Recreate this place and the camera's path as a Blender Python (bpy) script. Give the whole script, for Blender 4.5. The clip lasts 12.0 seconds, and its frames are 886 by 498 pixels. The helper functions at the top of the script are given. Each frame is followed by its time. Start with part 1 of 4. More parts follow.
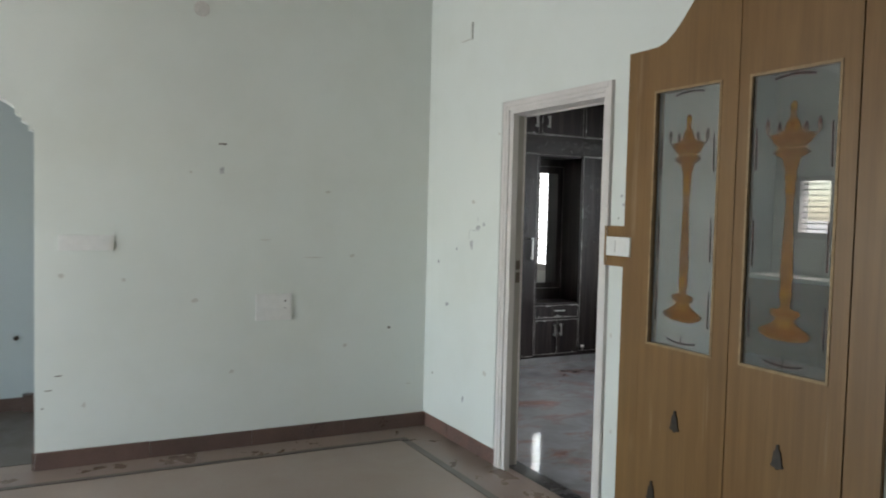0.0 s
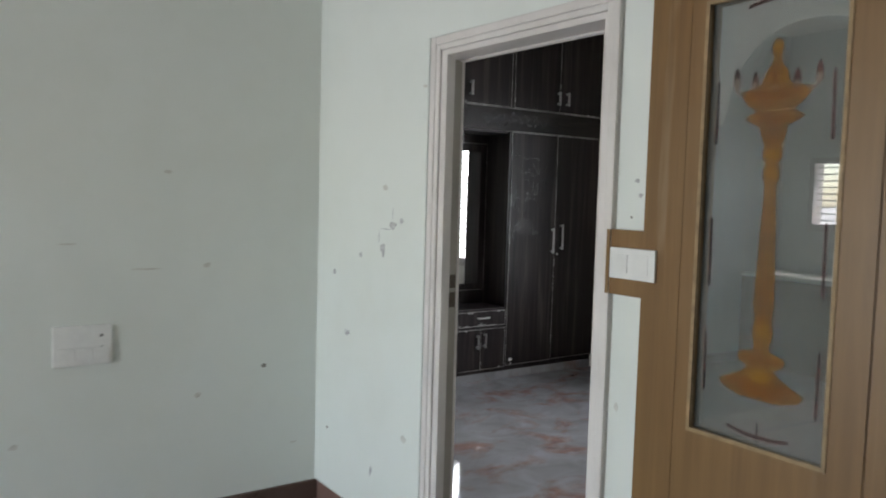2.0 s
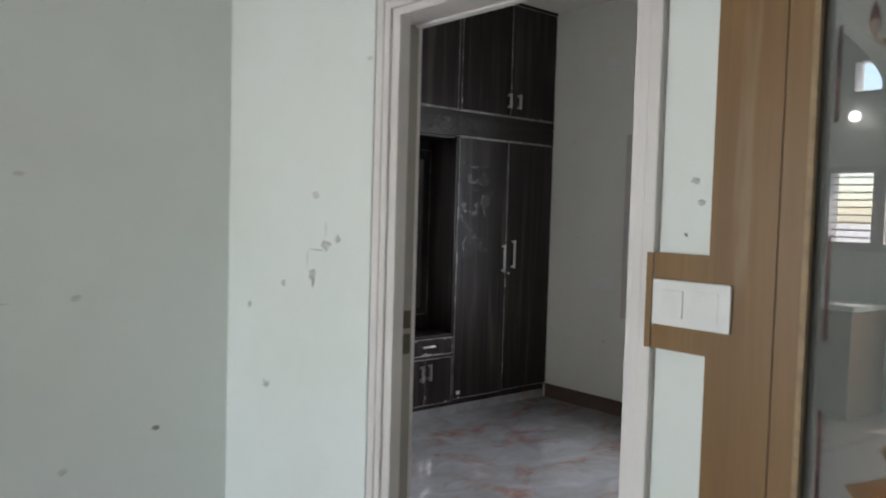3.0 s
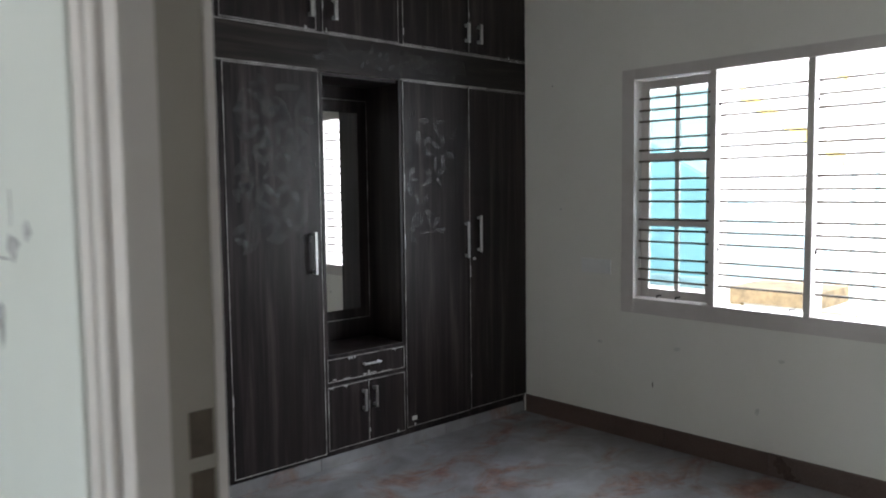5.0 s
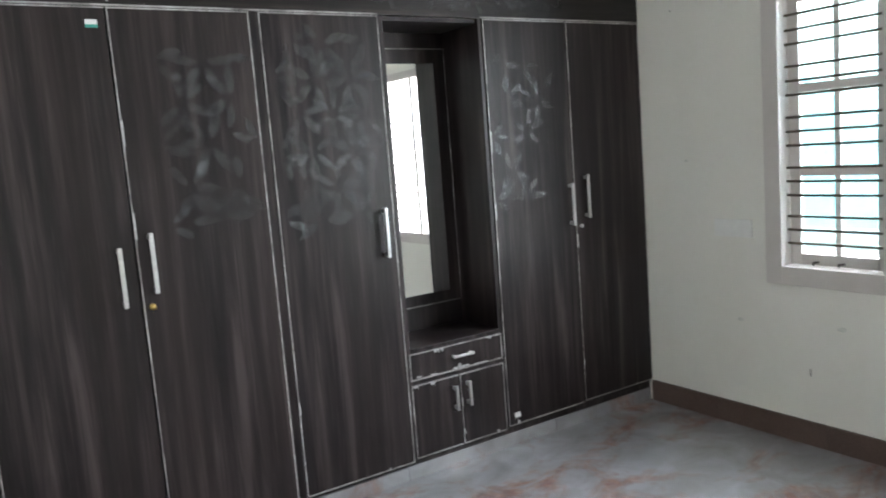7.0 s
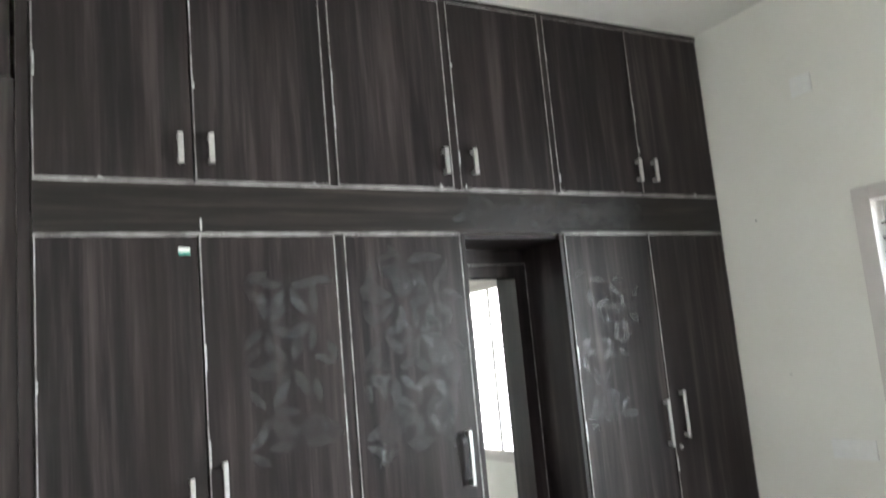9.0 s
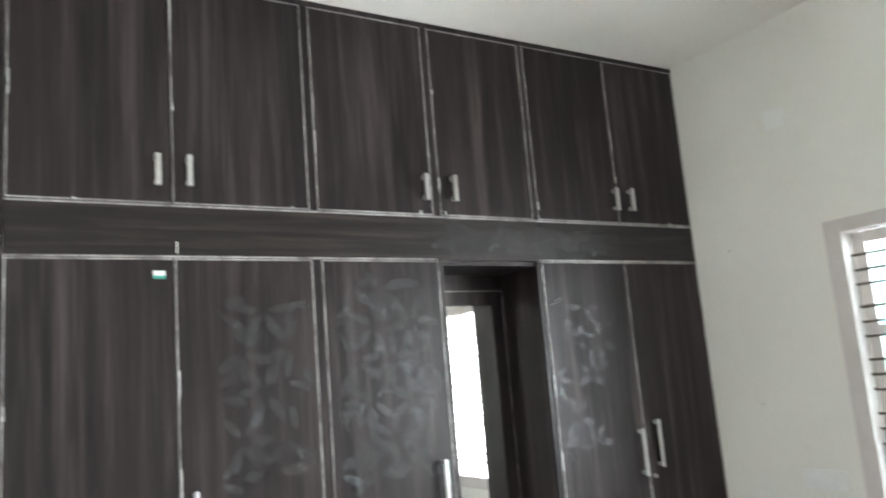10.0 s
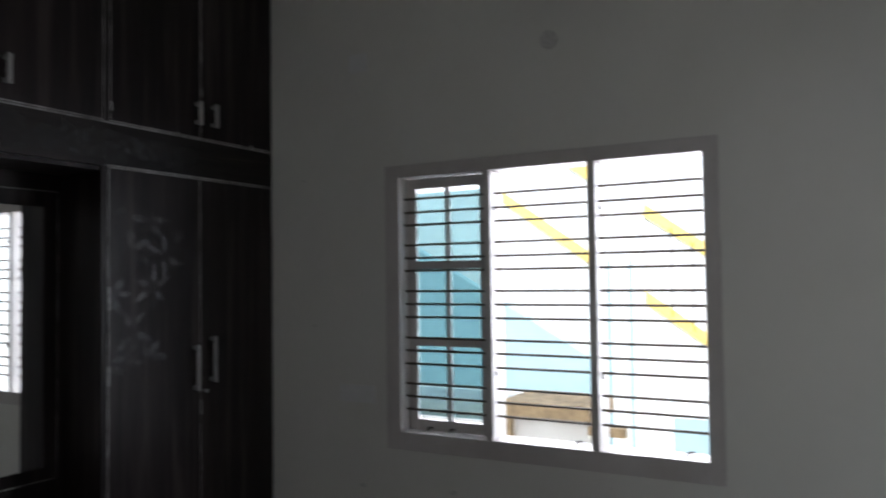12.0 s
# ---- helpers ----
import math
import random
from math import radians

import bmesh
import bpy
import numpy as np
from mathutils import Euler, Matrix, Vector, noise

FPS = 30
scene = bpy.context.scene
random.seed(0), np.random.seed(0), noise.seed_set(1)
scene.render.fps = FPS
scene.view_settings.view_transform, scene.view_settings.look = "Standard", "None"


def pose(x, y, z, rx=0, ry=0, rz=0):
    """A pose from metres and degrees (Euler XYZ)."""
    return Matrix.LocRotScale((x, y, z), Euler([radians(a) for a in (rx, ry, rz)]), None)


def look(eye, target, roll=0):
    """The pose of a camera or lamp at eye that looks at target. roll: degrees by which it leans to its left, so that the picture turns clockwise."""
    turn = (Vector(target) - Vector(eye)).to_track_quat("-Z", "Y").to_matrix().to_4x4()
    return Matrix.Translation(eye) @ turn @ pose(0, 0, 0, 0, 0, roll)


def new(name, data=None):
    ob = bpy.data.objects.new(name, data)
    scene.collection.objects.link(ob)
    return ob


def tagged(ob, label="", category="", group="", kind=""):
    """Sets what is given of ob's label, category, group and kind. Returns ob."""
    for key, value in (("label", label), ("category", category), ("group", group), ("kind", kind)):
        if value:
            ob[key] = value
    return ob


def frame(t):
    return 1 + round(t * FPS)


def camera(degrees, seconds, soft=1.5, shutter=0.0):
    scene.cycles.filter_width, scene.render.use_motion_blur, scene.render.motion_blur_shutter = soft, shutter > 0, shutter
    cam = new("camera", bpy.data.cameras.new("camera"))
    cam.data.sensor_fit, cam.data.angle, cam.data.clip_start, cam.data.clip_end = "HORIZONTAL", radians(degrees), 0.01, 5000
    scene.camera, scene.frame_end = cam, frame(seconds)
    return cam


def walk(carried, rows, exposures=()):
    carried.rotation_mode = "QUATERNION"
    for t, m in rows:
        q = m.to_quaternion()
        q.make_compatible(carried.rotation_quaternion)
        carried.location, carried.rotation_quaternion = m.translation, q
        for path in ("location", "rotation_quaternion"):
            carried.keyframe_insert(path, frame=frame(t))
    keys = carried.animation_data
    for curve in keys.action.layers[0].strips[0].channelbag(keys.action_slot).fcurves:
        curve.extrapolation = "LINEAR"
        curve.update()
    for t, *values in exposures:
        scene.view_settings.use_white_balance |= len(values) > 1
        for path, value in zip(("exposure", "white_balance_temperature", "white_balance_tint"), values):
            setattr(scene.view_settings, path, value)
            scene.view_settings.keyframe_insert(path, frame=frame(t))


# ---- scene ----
cam = camera(59.6, 12.0, soft=1.9, shutter=0.6)
PATH = [
    (0, (1.804, 2.506, 1.518), (2.73, 4.276, 1.419), 1.4),
    (0.5, (1.968, 2.77, 1.541), (2.95, 4.509, 1.422), 1.3),
    (1, (2.082, 3.175, 1.542), (3.119, 4.879, 1.405), 2.2),
    (1.5, (2.24, 3.505, 1.545), (3.331, 5.175, 1.402), 2.1),
    (2, (2.492, 3.83, 1.551), (3.643, 5.461, 1.412), 1.6),
    (2.5, (2.681, 4.167, 1.526), (3.895, 5.752, 1.403), 2.3),
    (3, (2.883, 4.49, 1.535), (4.176, 6.013, 1.438), 1.6),
    (3.5, (3.155, 4.754, 1.534), (4.496, 6.236, 1.445), 1.2),
    (3.7, (3.252, 4.857, 1.528), (4.593, 6.338, 1.434), 1.0),
    (5.3, (4.029, 5.579, 1.472), (5.366, 7.054, 1.282), -1.1),
    (5.5, (4.1, 5.639, 1.465), (5.415, 7.129, 1.239), -1.0),
    (6, (4.236, 5.804, 1.481), (5.565, 7.274, 1.211), -1.8),
    (6.5, (4.392, 5.857, 1.483), (5.633, 7.399, 1.193), -3.5),
    (6.7, (4.476, 5.845, 1.493), (5.604, 7.472, 1.21), -4.2),
    (8.3, (4.476, 6.064, 1.522), (5.483, 7.787, 1.384), -4.9),
    (8.5, (4.482, 6.056, 1.516), (5.482, 7.788, 1.529), -4.4),
    (9, (4.504, 5.999, 1.567), (5.457, 7.734, 1.851), -5.2),
    (9.5, (4.511, 6.007, 1.542), (5.434, 7.725, 1.986), -5.2),
    (10, (4.477, 6.024, 1.591), (5.498, 7.711, 1.924), -4.7),
    (10.5, (4.476, 6.021, 1.589), (5.721, 7.564, 1.854), -3.8),
    (11, (4.496, 5.967, 1.565), (5.958, 7.312, 1.797), -2.8),
    (11.5, (4.539, 5.929, 1.588), (6.135, 7.127, 1.731), -1.3),
    (12, (4.515, 5.952, 1.598), (6.257, 6.931, 1.67), -0.8),
]
EXPOSURES = [(0, 2.70, 6500, 10), (1.5, 2.70, 6480, 10.5), (2.5, 2.73, 6420, 13), (3.7, 2.74, 6420, 13), (5.3, 2.60, 6340, 12.5), (5.5, 2.76, 6340, 12.5), (6, 3.27, 6300, 11.5), (6.5, 3.60, 6330, 10.5),
    (8.3, 4.40, 6270, 10), (9, 4.32, 6450, 9.5), (9.5, 4.36, 6570, 9.5), (10, 4.44, 6430, 9.5), (10.5, 4.28, 6370, 10), (11, 3.60, 6380, 10.5), (11.5, 2.68, 6280, 13), (12, 1.50, 6200, 15)]
walk(cam, [(t, look(eye, target, roll)) for t, eye, target, roll in PATH], EXPOSURES)

# ---- world and sun ----
world = bpy.data.worlds.new("sky")
scene.world = world
world.use_nodes = True
wn = world.node_tree
sky = wn.nodes.new("ShaderNodeTexSky")
sky.sky_type = "NISHITA"
sky.sun_disc = False
SUN_EL, SUN_AZ = 56.0, 250.0      # degrees; azimuth clockwise from +y
sky.sun_elevation = radians(SUN_EL)
sky.sun_rotation = radians(SUN_AZ)
wn.links.new(sky.outputs[0], wn.nodes["Background"].inputs[0])
wn.nodes["Background"].inputs[1].default_value = 0.12
sun = new("sun", bpy.data.lights.new("sun", "SUN"))
sun.data.energy, sun.data.angle, sun.data.color = 3.0, radians(0.6), (1.0, 0.95, 0.87)
sd = Vector((math.sin(radians(SUN_AZ)) * math.cos(radians(SUN_EL)), math.cos(radians(SUN_AZ)) * math.cos(radians(SUN_EL)), math.sin(radians(SUN_EL))))
sun.matrix_world = look(sd * 30, (0, 0, 0))


def daylight(name, x, y, z, width, height, aim, watts, col, dip=0.4):
    """Area lamp added in place of sky light at a window, slanting down into the room."""
    lamp = new(name, bpy.data.lights.new(name, "AREA"))
    lamp.data.shape, lamp.data.size, lamp.data.size_y = "RECTANGLE", width, height
    lamp.data.energy, lamp.data.color = watts, col
    lamp.matrix_world = look((x, y, z), (x + aim, y, z - dip))
    return lamp


# stands outside the wall, so the sill keeps its light off the floor beneath
daylight("daylight_bedroom", 8.75, 7.30, 1.72, 2.4, 1.9, -1, 41.5, (0.905, 0.945, 1.0), 0.15)
# added lamp behind the unseen hall opening, brightens walls and floor
daylight("daylight_hall", -1.62, 5.85, 1.14, 2.1, 1.85, 1, 18.6, (0.89, 0.98, 1.0), 0.6)


# ---- materials ----
def node_mat(name):
    m = bpy.data.materials.new(name)
    m.use_nodes = True
    nt = m.node_tree
    return m, nt, nt.nodes["Principled BSDF"]


def coords(nt, scale=(1, 1, 1)):
    mp = nt.nodes.new("ShaderNodeMapping")
    mp.inputs["Scale"].default_value = scale
    geo = nt.nodes.new("ShaderNodeNewGeometry")
    nt.links.new(geo.outputs["Position"], mp.inputs["Vector"])
    return mp.outputs[0]


def noise_tex(nt, vec, scale, detail=4.0, rough=0.55, distort=0.0):
    n = nt.nodes.new("ShaderNodeTexNoise")
    n.inputs["Scale"].default_value = scale
    n.inputs["Detail"].default_value = detail
    n.inputs["Roughness"].default_value = rough
    n.inputs["Distortion"].default_value = distort
    nt.links.new(vec, n.inputs["Vector"])
    return n.outputs["Fac"]


def ramp(nt, fac, stops):
    r = nt.nodes.new("ShaderNodeValToRGB")
    els = r.color_ramp.elements
    while len(els) < len(stops):
        els.new(0.5)
    for e, (p, c) in zip(els, stops):
        e.position = p
        e.color = (*c, 1) if len(c) == 3 else c
    nt.links.new(fac, r.inputs[0])
    return r.outputs[0]


def mix_col(nt, fac, a, b, kind="MIX"):
    n = nt.nodes.new("ShaderNodeMix")
    n.data_type, n.blend_type = "RGBA", kind
    for sock, v in ((n.inputs[0], fac), (n.inputs[6], a), (n.inputs[7], b)):
        if isinstance(v, (int, float)):
            sock.default_value = v
        elif isinstance(v, tuple):
            sock.default_value = (*v, 1)
        else:
            nt.links.new(v, sock)
    return n.outputs[2]


def bump(nt, bsdf, fac, strength, distance=0.002):
    b = nt.nodes.new("ShaderNodeBump")
    b.inputs["Strength"].default_value = strength
    b.inputs["Distance"].default_value = distance
    nt.links.new(fac, b.inputs["Height"])
    nt.links.new(b.outputs[0], bsdf.inputs["Normal"])


def grey(v):
    return (v, v, v)


def paint(name, col, dirt, rough=0.6, dirt_amount=(0.45, 0.75), big=1.3, fine=60.0, relief=0.25):
    """Painted plaster or wood: broad patches, small smudges and a fine roller relief."""
    m, nt, b = node_mat(name)
    v = coords(nt)
    broad = noise_tex(nt, v, big, 4, 0.6)
    small = noise_tex(nt, v, 9.0, 5, 0.65)
    f1 = ramp(nt, broad, [(dirt_amount[0], grey(0)), (dirt_amount[1], grey(0.7))])
    f2 = ramp(nt, small, [(0.58, grey(0)), (0.78, grey(0.5))])
    c = mix_col(nt, f1, col, dirt)
    c = mix_col(nt, f2, c, tuple(0.5 * (p + q) for p, q in zip(col, dirt)))
    nt.links.new(c, b.inputs["Base Color"])
    b.inputs["Roughness"].default_value = rough
    bump(nt, b, noise_tex(nt, v, fine, 3), relief)
    return m


def laminate(name):
    """Dark brown wood-print laminate with upright streaks and a little dust."""
    m, nt, b = node_mat(name)
    v = coords(nt, (1, 1, 0.045))
    oi = nt.nodes.new("ShaderNodeObjectInfo")
    off = nt.nodes.new("ShaderNodeVectorMath")
    off.operation = "MULTIPLY_ADD"
    nt.links.new(v, off.inputs[0])
    off.inputs[1].default_value = (1, 1, 1)
    comb = nt.nodes.new("ShaderNodeCombineXYZ")
    sc = nt.nodes.new("ShaderNodeMath")
    sc.operation = "MULTIPLY"
    sc.inputs[1].default_value = 13.0
    nt.links.new(oi.outputs["Random"], sc.inputs[0])
    nt.links.new(sc.outputs[0], comb.inputs[0])
    nt.links.new(comb.outputs[0], off.inputs[2])
    v2 = off.outputs[0]
    s1 = noise_tex(nt, v2, 20.0, 5, 0.58, 0.3)
    s2 = noise_tex(nt, v2, 70.0, 3, 0.6)
    s3 = noise_tex(nt, v2, 6.0, 2, 0.5)
    c = ramp(nt, s1, [(0.36, (0.0045, 0.0030, 0.0034)), (0.48, (0.0100, 0.0069, 0.0075)), (0.56, (0.021, 0.0150, 0.0155)), (0.68, (0.052, 0.0395, 0.0390))])
    c = mix_col(nt, ramp(nt, s2, [(0.5, grey(0)), (0.8, grey(0.28))]), c, (0.048, 0.038, 0.038))
    c = mix_col(nt, ramp(nt, s3, [(0.42, grey(0)), (0.7, grey(0.45))]), c, (0.020, 0.0115, 0.0105))
    nt.links.new(c, b.inputs["Base Color"])
    nt.links.new(ramp(nt, s3, [(0.3, grey(0.36)), (0.7, grey(0.46))]), b.inputs["Roughness"])
    b.inputs["Specular IOR Level"].default_value = 0.33
    bump(nt, b, s2, 0.12, 0.001)
    return m


def laminate_flat(name):
    """The same laminate laid sideways, for the valance."""
    m, nt, b = node_mat(name)
    v = coords(nt, (0.045, 1, 1))
    s1 = noise_tex(nt, v, 30.0, 5, 0.65, 0.4)
    c = ramp(nt, s1, [(0.32, (0.007, 0.0055, 0.005)), (0.5, (0.014, 0.011, 0.010)), (0.62, (0.026, 0.020, 0.018)), (0.76, (0.055, 0.043, 0.038))])
    nt.links.new(c, b.inputs["Base Color"])
    b.inputs["Roughness"].default_value = 0.40
    b.inputs["Specular IOR Level"].default_value = 0.30
    bump(nt, b, s1, 0.1, 0.001)
    return m


def edging_mat(name):
    """White primer showing through worn dark edge tape."""
    m, nt, b = node_mat(name)
    v = coords(nt)
    n = noise_tex(nt, v, 7.0, 6, 0.75)
    n2 = noise_tex(nt, v, 70.0, 3, 0.6)
    c = ramp(nt, n, [(0.36, (0.10, 0.09, 0.09)), (0.47, (0.27, 0.255, 0.25)), (0.64, (0.55, 0.54, 0.53))])
    c = mix_col(nt, ramp(nt, n2, [(0.45, grey(0)), (0.7, grey(0.6))]), c, (0.16, 0.14, 0.14))
    nt.links.new(c, b.inputs["Base Color"])
    b.inputs["Roughness"].default_value = 0.6
    return m


def teak(name):
    """Light brown varnished veneer, grain upright."""
    m, nt, b = node_mat(name)
    v = coords(nt, (1, 1, 0.05))
    s1 = noise_tex(nt, v, 22.0, 5, 0.6, 0.6)
    s2 = noise_tex(nt, v, 120.0, 3, 0.6)
    s3 = noise_tex(nt, coords(nt), 1.6, 3, 0.5)
    c = ramp(nt, s1, [(0.25, (0.150, 0.075, 0.021)), (0.5, (0.192, 0.100, 0.030)), (0.75, (0.23, 0.125, 0.041))])
    c = mix_col(nt, ramp(nt, s2, [(0.5, grey(0)), (0.8, grey(0.4))]), c, (0.14, 0.072, 0.025))
    c = mix_col(nt, ramp(nt, s3, [(0.45, grey(0)), (0.7, grey(0.4))]), c, (0.225, 0.132, 0.053))
    s4 = noise_tex(nt, coords(nt, (1, 1, 0.10)), 13.0, 3, 0.5)
    c = mix_col(nt, ramp(nt, s4, [(0.66, grey(0)), (0.74, grey(0.4))]), c, (0.33, 0.235, 0.14))
    nt.links.new(c, b.inputs["Base Color"])
    b.inputs["Roughness"].default_value = 0.42
    bump(nt, b, s2, 0.1, 0.001)
    return m


def marble(name):
    """Polished grey-blue stone with rust-red drifts and pale veins, dusty in places."""
    m, nt, b = node_mat(name)
    v = coords(nt, (1, 1.3, 1))
    n1 = noise_tex(nt, v, 2.6, 7, 0.66, 0.5)
    n2 = noise_tex(nt, v, 3.6, 5, 0.55, 0.8)
    n3 = noise_tex(nt, v, 14.0, 5, 0.65, 0.5)
    base = ramp(nt, n2, [(0.30, (0.215, 0.210, 0.216)), (0.5, (0.262, 0.262, 0.274)), (0.70, (0.315, 0.322, 0.342))])
    red = ramp(nt, n3, [(0.35, (0.15, 0.066, 0.045)), (0.6, (0.29, 0.135, 0.088)), (0.75, (0.37, 0.225, 0.17))])
    c = mix_col(nt, ramp(nt, n1, [(0.50, grey(0)), (0.64, grey(0.7))]), base, red)
    c = mix_col(nt, ramp(nt, n3, [(0.55, grey(0)), (0.8, grey(0.45))]), c, (0.31, 0.308, 0.32))
    nt.links.new(c, b.inputs["Base Color"])
    nt.links.new(ramp(nt, noise_tex(nt, coords(nt), 2.0, 5, 0.65), [(0.35, grey(0.035)), (0.75, grey(0.11))]), b.inputs["Roughness"])
    b.inputs["IOR"].default_value = 1.75
    return m


def granite(name, a, bcol, ccol, rough=0.3, vary=0.3):
    m, nt, b = node_mat(name)
    v = coords(nt)
    n1 = noise_tex(nt, v, 4.0, 5, 0.65, 0.5)
    n2 = noise_tex(nt, v, 160.0, 3, 0.7)
    c = ramp(nt, n1, [(0.35, a), (0.65, bcol)])
    c = mix_col(nt, ramp(nt, n2, [(0.42, grey(0)), (0.7, grey(0.7))]), c, ccol)
    oi = nt.nodes.new("ShaderNodeObjectInfo")
    c = mix_col(nt, ramp(nt, oi.outputs["Random"], [(0.0, grey(0)), (1.0, grey(vary))]), c, a)
    nt.links.new(c, b.inputs["Base Color"])
    nt.links.new(ramp(nt, n1, [(0.3, grey(rough * 0.8)), (0.7, grey(rough * 1.5))]), b.inputs["Roughness"])
    return m


def plain(name, col, rough=0.5, metal=0.0, vary=0.12, scale=25.0):
    m, nt, b = node_mat(name)
    n = noise_tex(nt, coords(nt), scale, 4)
    c = mix_col(nt, ramp(nt, n, [(0.35, grey(0)), (0.7, grey(1))]), col, tuple(max(0, x * (1 - 2 * vary)) for x in col))
    nt.links.new(c, b.inputs["Base Color"])
    b.inputs["Roughness"].default_value = rough
    b.inputs["Metallic"].default_value = metal
    return m


def glass(name, tint=(1, 1, 1), ior=1.5, rough=0.0, frost=0.0):
    m = bpy.data.materials.new(name)
    m.use_nodes = True
    nt = m.node_tree
    nt.nodes.clear()
    out = nt.nodes.new("ShaderNodeOutputMaterial")
    mixn = nt.nodes.new("ShaderNodeMixShader")
    fr = nt.nodes.new("ShaderNodeFresnel")
    fr.inputs["IOR"].default_value = ior
    tr = nt.nodes.new("ShaderNodeBsdfTransparent")
    tr.inputs[0].default_value = (*tint, 1)
    gl = nt.nodes.new("ShaderNodeBsdfGlossy")
    gl.inputs["Roughness"].default_value = rough
    nt.links.new(fr.outputs[0], mixn.inputs[0])
    nt.links.new(tr.outputs[0], mixn.inputs[1])
    nt.links.new(gl.outputs[0], mixn.inputs[2])
    nt.links.new(mixn.outputs[0], out.inputs[0])
    if frost > 0:
        df = nt.nodes.new("ShaderNodeBsdfDiffuse")
        v = coords(nt)
        nt.links.new(ramp(nt, noise_tex(nt, v, 6.0, 5, 0.6), [(0.3, (0.40, 0.42, 0.40)), (0.75, (0.56, 0.58, 0.56))]), df.inputs[0])
        m2 = nt.nodes.new("ShaderNodeMixShader")
        m2.inputs[0].default_value = frost
        nt.links.new(mixn.outputs[0], m2.inputs[1])
        nt.links.new(df.outputs[0], m2.inputs[2])
        nt.links.new(m2.outputs[0], out.inputs[0])
    return m


M_HALL = paint("hall_wall_paint", (0.735, 0.77, 0.735), (0.665, 0.69, 0.64), 0.55)
M_BED = paint("bedroom_wall_paint", (0.755, 0.745, 0.692), (0.685, 0.672, 0.612), 0.6)
M_BACK = paint("blue_grey_wall_paint", (0.44, 0.50, 0.505), (0.38, 0.435, 0.44), 0.6)
M_CEIL = paint("ceiling_paint", (0.80, 0.79, 0.74), (0.74, 0.72, 0.66), 0.75)
M_FRAME = paint("frame_primer", (0.60, 0.565, 0.54), (0.48, 0.445, 0.42), 0.5, (0.4, 0.7), 3.0, 90.0, 0.15)
# frame colour darkened for the rebate: its shade is put into the paint
M_REVEAL = paint("shaded_rebate", (0.36, 0.335, 0.29), (0.29, 0.268, 0.23), 0.6, (0.4, 0.7), 3.0, 90.0, 0.15)
M_DFRAME = paint("door_frame_primer", (0.70, 0.665, 0.64), (0.56, 0.525, 0.50), 0.5, (0.4, 0.7), 3.0, 90.0, 0.15)
M_LAM = laminate("dark_laminate")
M_LAMH = laminate_flat("dark_laminate_sideways")
M_EDGE = edging_mat("worn_white_edge")
M_TEAK = teak("teak_veneer")
M_MARBLE = marble("polished_marble")
M_HFLOOR = granite("hall_floor_granite", (0.235, 0.178, 0.143), (0.275, 0.212, 0.174), (0.325, 0.262, 0.223), 0.33)
M_STRIPE = granite("dark_border_granite", (0.060, 0.048, 0.042), (0.105, 0.083, 0.070), (0.145, 0.118, 0.104), 0.30)
M_HBORDER = granite("border_granite", (0.185, 0.136, 0.108), (0.255, 0.193, 0.155), (0.29, 0.225, 0.19), 0.28)
M_DFLOOR = granite("dining_granite", (0.095, 0.078, 0.066), (0.14, 0.115, 0.098), (0.17, 0.145, 0.125), 0.35)
M_SILL = granite("black_threshold_granite", (0.03, 0.027, 0.027), (0.055, 0.05, 0.05), (0.09, 0.085, 0.085), 0.22)
M_SKIRT = granite("red_brown_granite", (0.085, 0.056, 0.048), (0.21, 0.112, 0.085), (0.25, 0.175, 0.153), 0.30, 0.8)
M_SKIRTB = granite("brown_granite", (0.07, 0.045, 0.037), (0.11, 0.072, 0.058), (0.15, 0.11, 0.095), 0.3)
M_PLASTIC = plain("white_plastic", (0.78, 0.78, 0.76), 0.28, 0, 0.03)
M_GLOBE = plain("glowing_globe", (0.85, 0.85, 0.83), 0.2, 0, 0.02)
M_GLOBE.node_tree.nodes["Principled BSDF"].inputs["Emission Color"].default_value = (1.0, 0.98, 0.94, 1)
M_GLOBE.node_tree.nodes["Principled BSDF"].inputs["Emission Strength"].default_value = 1.6
M_STEEL = plain("brushed_steel", (0.62, 0.62, 0.62), 0.28, 1.0, 0.1, 80)
M_BRASS = plain("brass", (0.60, 0.42, 0.14), 0.35, 1.0, 0.15)
M_IRON = plain("dark_iron", (0.06, 0.05, 0.045), 0.5, 0.6, 0.2)
M_BAR = plain("grille_bar_paint", (0.11, 0.085, 0.06), 0.45, 0.2, 0.2)
M_MIRROR = plain("mirror_silver", (0.90, 0.91, 0.90), 0.01, 1.0, 0.01)
M_GLASS = glass("window_glass", (0.52, 0.64, 0.65), 1.5)
M_PGLASS = glass("prayer_door_glass", (0.80, 0.82, 0.79), 3.4, 0.0, 0.17)
M_ORANGE = plain("amber_stained_paint", (0.38, 0.165, 0.022), 0.3, 0, 0.22, 16)
M_ORANGE.node_tree.nodes["Principled BSDF"].inputs["Alpha"].default_value = 0.37
M_RING = plain("ochre_stained_paint", (0.26, 0.095, 0.015), 0.3, 0, 0.1, 40)
M_RING.node_tree.nodes["Principled BSDF"].inputs["Alpha"].default_value = 0.6
M_GOLD = plain("yellow_stained_paint", (0.52, 0.27, 0.025), 0.3, 0, 0.1, 40)
M_GOLD.node_tree.nodes["Principled BSDF"].inputs["Alpha"].default_value = 0.35
M_PALE = plain("pale_stained_paint", (0.42, 0.33, 0.25), 0.3, 0, 0.1, 40)
M_PALE.node_tree.nodes["Principled BSDF"].inputs["Alpha"].default_value = 0.35
